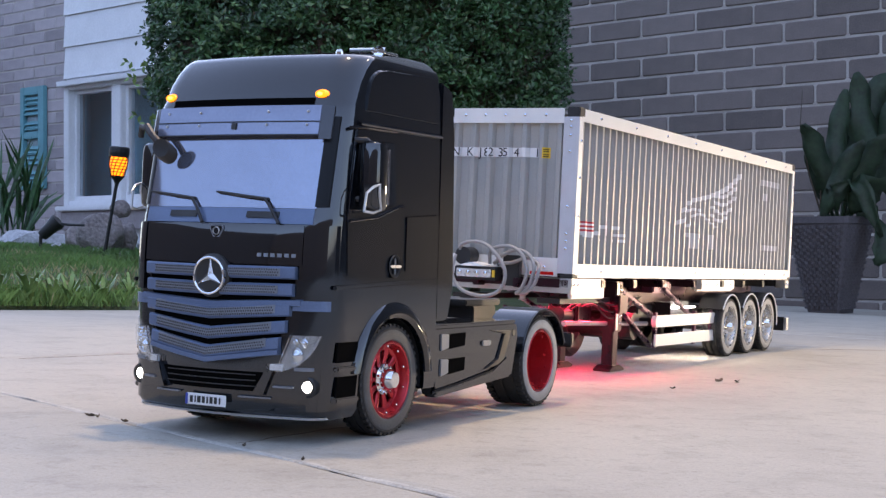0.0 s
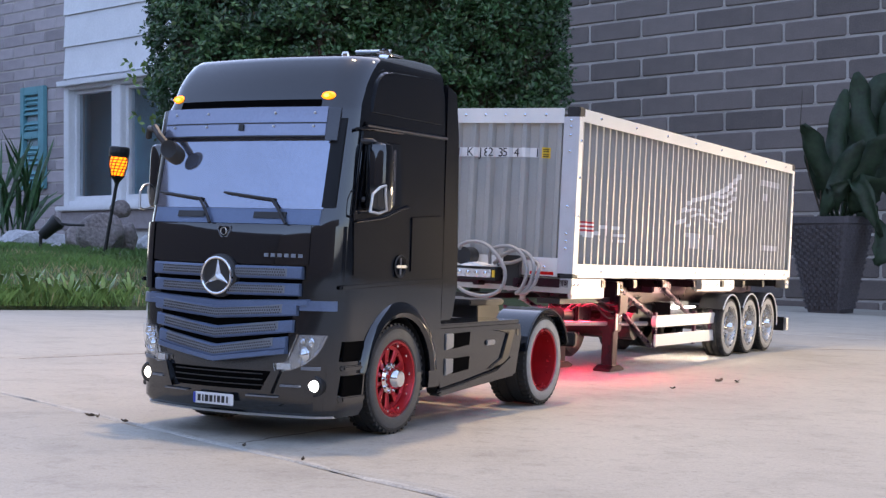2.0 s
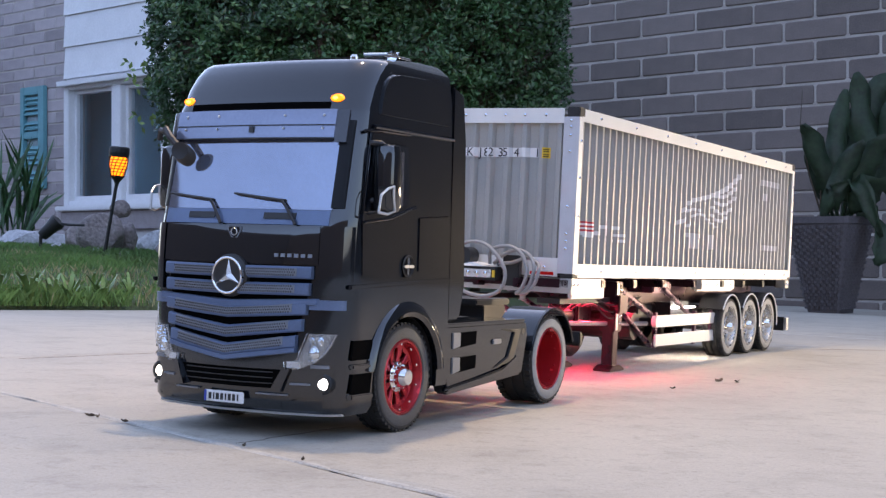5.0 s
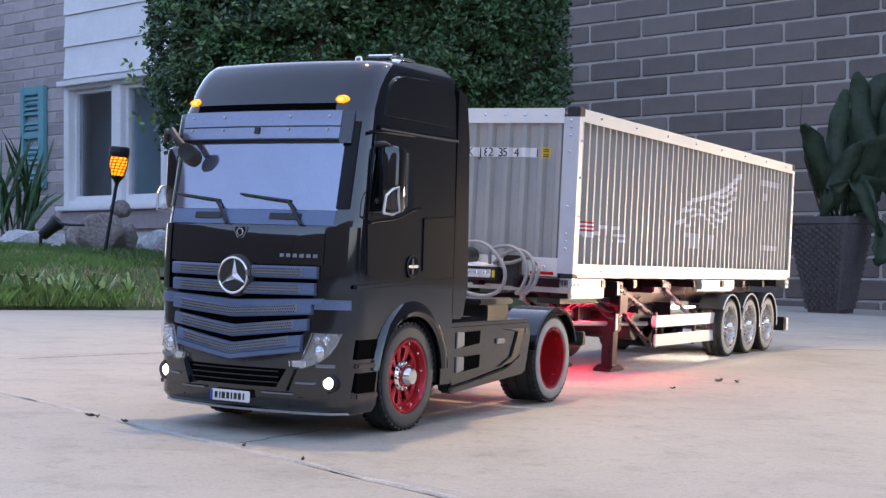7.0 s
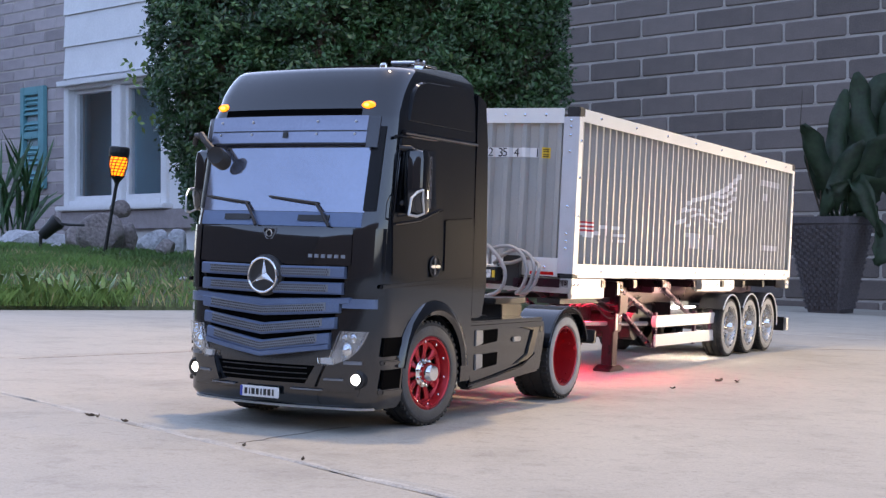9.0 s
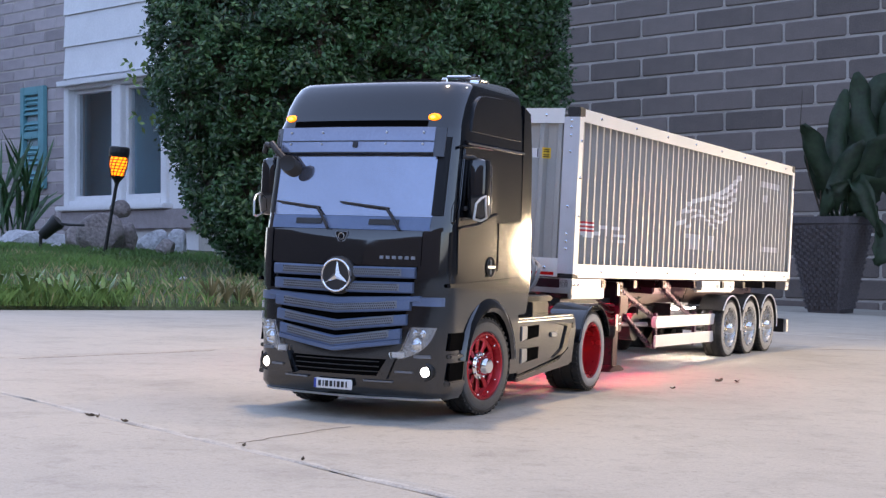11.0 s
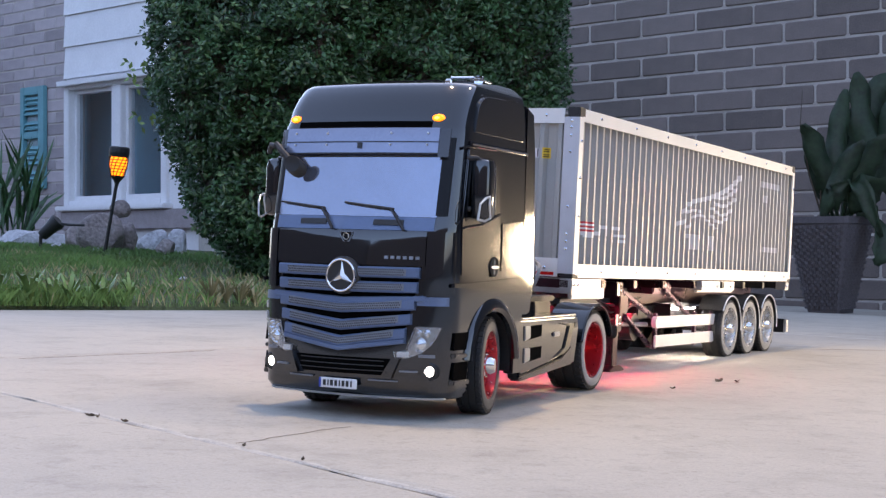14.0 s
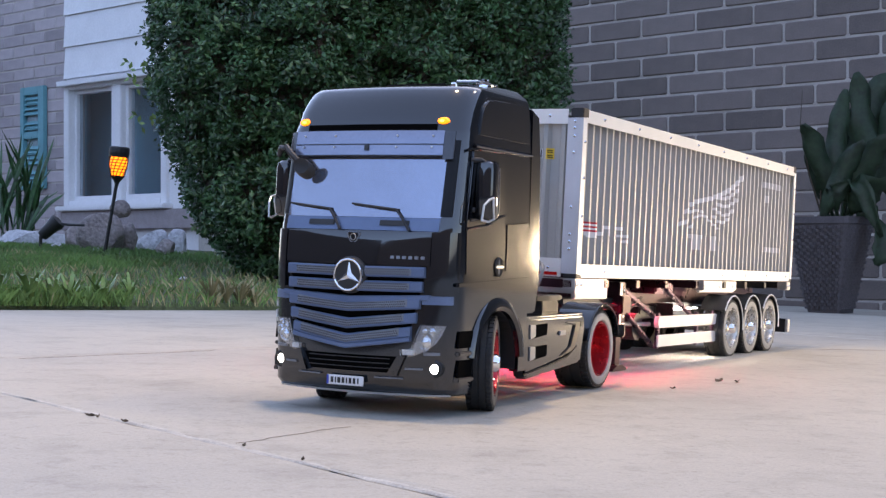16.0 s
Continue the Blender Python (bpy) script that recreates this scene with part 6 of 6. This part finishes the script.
    for k in range(3):
        part("cable", tube(bend([(-0.070 - 0.02 * k, -0.040, 0.0740), (-0.110 - 0.01 * k, -0.028, 0.0880 - 0.004 * k), (-0.155, -0.014, 0.0800 - 0.008 * k), (-0.215 - 0.02 * k, -0.018, 0.0890)], 5), 0.0011, 6), black_plastic, root, smooth="all")
    # diagonal struts and side guards
    for s, y in ((1, -0.006), (-1, -W + 0.006)):
        for x0, z0, x1, z1 in ((-0.185, 0.1000, -0.300, 0.0660), (-0.330, 0.1030, -0.440, 0.0650), (-0.200, 0.0700, -0.290, 0.0300)):
            part("strut", prism([(x0, z0), (x0 - 0.004, z0 - 0.0065), (x1 - 0.004, z1 - 0.0065), (x1, z1)], "y", y - 0.014, y - 0.008, 0.0008), strut_metal, root, "slanted metal strut")
        guard = part("side_guard", box(-0.520, -0.280, y - 0.0015, y + 0.0015, 0.0505, 0.0655, 0.0008), rail_paint, root, "white two-board side guard")
        part("lower_board", box(-0.520, -0.280, y - 0.0015, y + 0.0015, 0.0265, 0.0415, 0.0008), rail_paint, guard)
        for x in (-0.290, -0.440, -0.510):
            part("guard_post", box(x - 0.004, x + 0.004, y - 0.0060, y - 0.0018, 0.0240, 0.0690, 0.0006), strut_metal, guard)
        part("board_end", lathe([(0.0075, -0.003), (0.0075, 0.003), (0.0, 0.003)], "y", 16, (-0.281, y, 0.058)), rail_paint, guard)
        part("marker", box(-0.285, -0.2805, y + 0.0016, y + 0.0026, 0.0520, 0.0640), lamp_amber_off, guard, "small amber side marker")
    # air tanks, valve box, battery box between the beams
    part("air_tank", tube([(-0.245, -0.16, 0.052), (-0.245, -0.020, 0.052)], 0.017, 20), black_plastic, root, "black air tank")
    part("spare_wheel", lathe([(0.020, -0.011), (0.036, -0.012), (0.040, -0.008), (0.040, 0.008), (0.036, 0.012), (0.020, 0.011)], "y", 36, (-0.215, -0.10, 0.050), closed=True), rubber, root, "black spare tyre under the frame", smooth=True)
    part("spare_bracket", box(-0.232, -0.198, -0.1, -0.09, 0.07, 0.095, 0.001), red_frame, root)
    part("valve_box", box(-0.385, -0.330, -0.120, -0.050, 0.058, 0.076, 0.002), black_plastic, root)
    part("winch", box(-0.365, -0.300, -0.055, -0.018, 0.093, 0.107, 0.002), strut_metal, root)
    # under-body light strips
    part("white_light_strip", box(-0.535, -0.410, -0.046, -0.042, 0.0700, 0.0715), under_white, root, "lit white light strip under the frame")
    # black shields added to hide the white strip and stop its light forward
    part("strip_shield", box(-0.540, -0.402, -0.054, -0.052, 0.0560, 0.0790), black_plastic, root)
    part("strip_shield", box(-0.402, -0.400, -0.054, -0.030, 0.0560, 0.0790), black_plastic, root)
    for y in (-0.034, -0.140):
        part("red_light_strip", box(-0.255, -0.020, y - 0.0015, y + 0.0015, 0.0850, 0.0865), under_red, root, "lit red light strip under the frame")
        # cover and lips added to hide the red strip from view
        part("strip_shield", box(-0.258, -0.016, y - 0.0130, y + 0.0130, 0.0870, 0.0885), black_plastic, root)
        for d in (-0.0140, 0.0130):
            part("shield_lip", box(-0.258, -0.016, y + d, y + d + 0.0010, 0.0825, 0.0885), black_plastic, root)
        part("shield_lip", box(-0.0160, -0.0150, y - 0.0140, y + 0.0140, 0.0825, 0.0885), black_plastic, root)
    # axles, wheels, mudguards
    wheels = []
    for x in (-0.548, -0.6405, -0.733):
        zc = 0.0415 + tilt(x, -0.087)
        part("axle", tube([(x, -W + 0.01, zc), (x, -0.01, zc)], 0.0055, 12), black_plastic, root)
        part("air_spring", lathe([(0.010, 0.0), (0.013, 0.006), (0.010, 0.012), (0.013, 0.018), (0.010, 0.024)], "z", 16, (x - 0.02, -0.055, zc + 0.006)), rubber, root)
        for y, s in ((-0.0085, 1), (-W + 0.0085, -1)):
            z = 0.0415 + tilt(x, y)
            w = build_wheel("trailer_wheel", root, (x, y, z), 0.0415, 0.0300, wheel_silver, s)
            wheels.append(w)
            guard = loft([[(x + rr * math.cos(a), y + s * yy, z + rr * math.sin(a)) for rr, yy in ((0.0450, 0.0165), (0.0472, 0.0160), (0.0472, -0.020), (0.0452, -0.020))] for a in [radians(-4 + 150 * k / 18) for k in range(19)]])
            bmesh.ops.scale(guard, vec=(-1, 1, 1), verts=guard.verts, space=Matrix.Translation((-x, 0, 0)))
            bmesh.ops.recalc_face_normals(guard, faces=guard.faces)
            mg = part("mudguard", guard, black_plastic, root, "black mudguard with a bright edge", smooth=True)
            part("edge_trim", tube([(x - 0.0465 * math.cos(radians(-4 + 150 * k / 18)), y + s * 0.0166, z + 0.0465 * math.sin(radians(-4 + 150 * k / 18))) for k in range(19)], 0.0011, 6), rail_paint, mg)
    for y in (-0.014, -W + 0.014):
        part("mudflap", box(-0.786, -0.784, y - 0.014, y + 0.014, 0.016, 0.062), rubber, root, "black rubber mudflap")
    bumper = part("rear_bumper", box(-0.872, -0.862, -W + 0.002, -0.002, 0.0300, 0.0520, 0.0015), black_plastic, root, "black rear bumper with lamps")
    for y in (-0.018, -W + 0.018):
        part("tail_lamp", box(-0.8745, -0.8725, y - 0.014, y + 0.014, 0.034, 0.048, 0.0005), red_lens, bumper)
    for y in (-0.0015, -W + 0.0015):
        part("bumper_cap", box(-0.874, -0.860, y - 0.0015, y + 0.0025, 0.0310, 0.0510, 0.0006), alloy, bumper)
    for y in (-0.062, -0.112):
        part("bumper_hanger", box(-0.862, -0.850, y - 0.003, y + 0.003, 0.045, 0.080, 0.0006), black_plastic, root)
    # control box, lamp row and air hoses at the nose
    cb = part("control_box", box(0.004, 0.022, -0.134, -0.082, 0.1050, 0.1200, 0.0014), black_plastic, root, "black control box with four round lamps")
    part("lamp_panel", box(0.022, 0.0230, -0.131, -0.088, 0.1080, 0.1170, 0.0004), lamp_pale, cb)
    for k in range(4):
        part("lamp", lathe([(0.0030, 0.0), (0.0026, 0.0012), (0.0, 0.0016)], "x", 14, (0.0230, -0.1265 + k * 0.0108, 0.1125)), chrome, cb)
    part("label", box(0.0220, 0.0226, -0.0865, -0.0830, 0.1085, 0.1165), decal_yellow, cb)
    part("white_cap", lathe([(0.017, 0.1200), (0.0165, 0.1215), (0.010, 0.1240), (0.0, 0.1248)], "z", 20, (0.012, -0.112, 0)), decal_white, cb, smooth=True)
    part("motor", lathe([(0.0, 0.0), (0.010, 0.0), (0.010, 0.020), (0.0, 0.020)], "x", 20, (0.002, -0.124, 0.1310)), black_plastic, root, "black round motor", smooth=True)
    part("bracket", box(0.0015, 0.010, -0.080, -0.060, 0.100, 0.1340, 0.001), black_plastic, root)
    part("red_tag", box(0.006, 0.0066, -0.048, -0.020, 0.1145, 0.1180), red_lens, root)
    for k, (dy, dz, r2) in enumerate(((0.0, 0.0, 0.0), (-0.012, -0.002, 0.004), (0.014, -0.004, -0.003), (0.024, -0.012, -0.006))):
        pts = [(0.012, -0.095 + dy * 0.4, 0.124), (0.020 + r2, -0.090 + dy, 0.1380 + dz), (0.024 + r2, -0.070 + dy, 0.1440 + dz), (0.026 + r2, -0.052 + dy * 0.8, 0.1380 + dz), (0.027, -0.042 + dy * 0.6, 0.1200), (0.026, -0.046 + dy * 0.5, 0.1020), (0.022, -0.055 + dy * 0.3, 0.0930), (0.012, -0.060, 0.0940)]
        if k == 1:
            pts = [(0.010, -0.118, 0.126), (0.022, -0.128, 0.1400), (0.026, -0.112, 0.1470), (0.028, -0.090, 0.1430), (0.030, -0.068, 0.120), (0.030, -0.070, 0.098), (0.028, -0.090, 0.0880), (0.028, -0.118, 0.0920), (0.026, -0.134, 0.1080), (0.022, -0.134, 0.128), (0.014, -0.126, 0.140)]
        part("air_hose", tube(bend(pts, 6), 0.0021, 8), hose_grey, root, "grey rubber air hose", smooth="all")
    return root, wheels


wheel_silver = material("wheel_silver", (0.60, 0.59, 0.56), 0.28, metal=0.85, vary=0.06, scale=60, fine=900)
# bluish grey puts the skylight on the front posts into their colour
post_skylit = material("post_aluminium", (0.62, 0.63, 0.66), 0.42, metal=0.4, vary=0.05, scale=40, fine=900)
decal_grey = material("decal_grey", (0.62, 0.62, 0.61), 0.45, vary=0.05, scale=60, fine=900)
strut_metal = material("strut_metal", (0.12, 0.06, 0.10), 0.28, metal=0.8, vary=0.06, scale=60, fine=900)
lamp_amber_off = material("lamp_amber_off", (0.80, 0.30, 0.05), 0.25, vary=0.05, scale=80, fine=900)
container = build_container()
trailer, trailer_wheels = build_trailer()

# ---- pieces of the setting ----
build_drive()
build_joints()
build_cracks()
build_bricks()


# ---- motion ----
def motions():
    path = [(0.0, -0.1165, 1.1033, -118.72), (1.3, -0.1165, 1.1033, -118.73), (1.6, -0.1155, 1.1060, -118.74), (2.0, -0.1127, 1.1132, -118.75), (2.5, -0.1120, 1.1146, -118.78), (3.0, -0.1119, 1.1152, -118.80), (3.5, -0.1101, 1.1202, -118.82), (4.0, -0.1092, 1.1225, -118.84),
            (5.2, -0.1066, 1.1295, -118.90), (6.5, -0.1040, 1.1362, -118.97), (7.0, -0.1039, 1.1364, -119.00), (7.5, -0.1028, 1.1398, -118.97), (8.0, -0.0996, 1.1469, -118.90), (8.5, -0.0942, 1.1571, -118.74), (9.0, -0.0875, 1.1711, -118.55), (9.6, -0.0772, 1.1915, -117.85), (10.2, -0.0641, 1.2160, -116.85), (10.8, -0.0492, 1.2425, -115.95),
            (11.2, -0.0399, 1.2582, -115.62), (11.5, -0.0398, 1.2588, -115.60), (14.8, -0.0398, 1.2590, -115.66), (15.0, -0.0393, 1.2610, -115.75), (15.5, -0.0358, 1.2760, -116.20), (16.0, -0.0341, 1.2847, -116.62)]
    walk(truck, [(t, on_drive(x, y, a)) for t, x, y, a in path])
    # wheels roll as the truck backs up; the front pair is steered
    steer = [(0.0, 0.0), (8.0, 0.0), (8.8, -5.0), (9.6, -9.0), (10.8, -8.0), (11.4, -6.5), (12.8, -4.0), (13.2, 2.6), (13.6, 9.8), (14.0, 11.8), (14.5, 11.8), (15.0, 10.6), (15.5, 16.6), (16.0, 19.5)]
    times = sorted(set([p[0] for p in path] + [s[0] for s in steer]))
    far = [0.0]
    for (t0, x0, y0, a0), (t1, x1, y1, a1) in zip(path, path[1:]):
        far.append(far[-1] - math.hypot(x1 - x0, y1 - y0))
    for wheel in truck_wheels:
        rows = []
        for t in times:
            roll = float(np.interp(t, [p[0] for p in path], far)) / 0.0415
            turn = float(np.interp(t, [s[0] for s in steer], [s[1] for s in steer])) if wheel.name.startswith("front") else 0.0
            rows.append((t, Matrix.Translation(wheel.location) @ Matrix.Rotation(radians(turn), 4, "Z") @ Matrix.Rotation(roll, 4, "Y")))
        walk(wheel, rows)
    nose = 0.0058
    rows = [(0.0, 0.0, nose), (10.3, 0.0, nose), (11.2, 0.0, nose + 0.0035), (14.9, 0.0, nose + 0.0035), (15.5, 0.0066, nose + 0.0035), (16.0, 0.0092, nose + 0.0035)]
    for thing in (trailer, container):
        walk(thing, [(t, on_drive(0.1349 + 0.483 * s, 1.5566 + 0.876 * s, -118.906, p, -0.0159)) for t, s, p in rows])
    for wheel in trailer_wheels:
        walk(wheel, [(t, Matrix.Translation(wheel.location) @ Matrix.Rotation(-s / 0.0415, 4, "Y")) for t, s, p in rows])


motions()
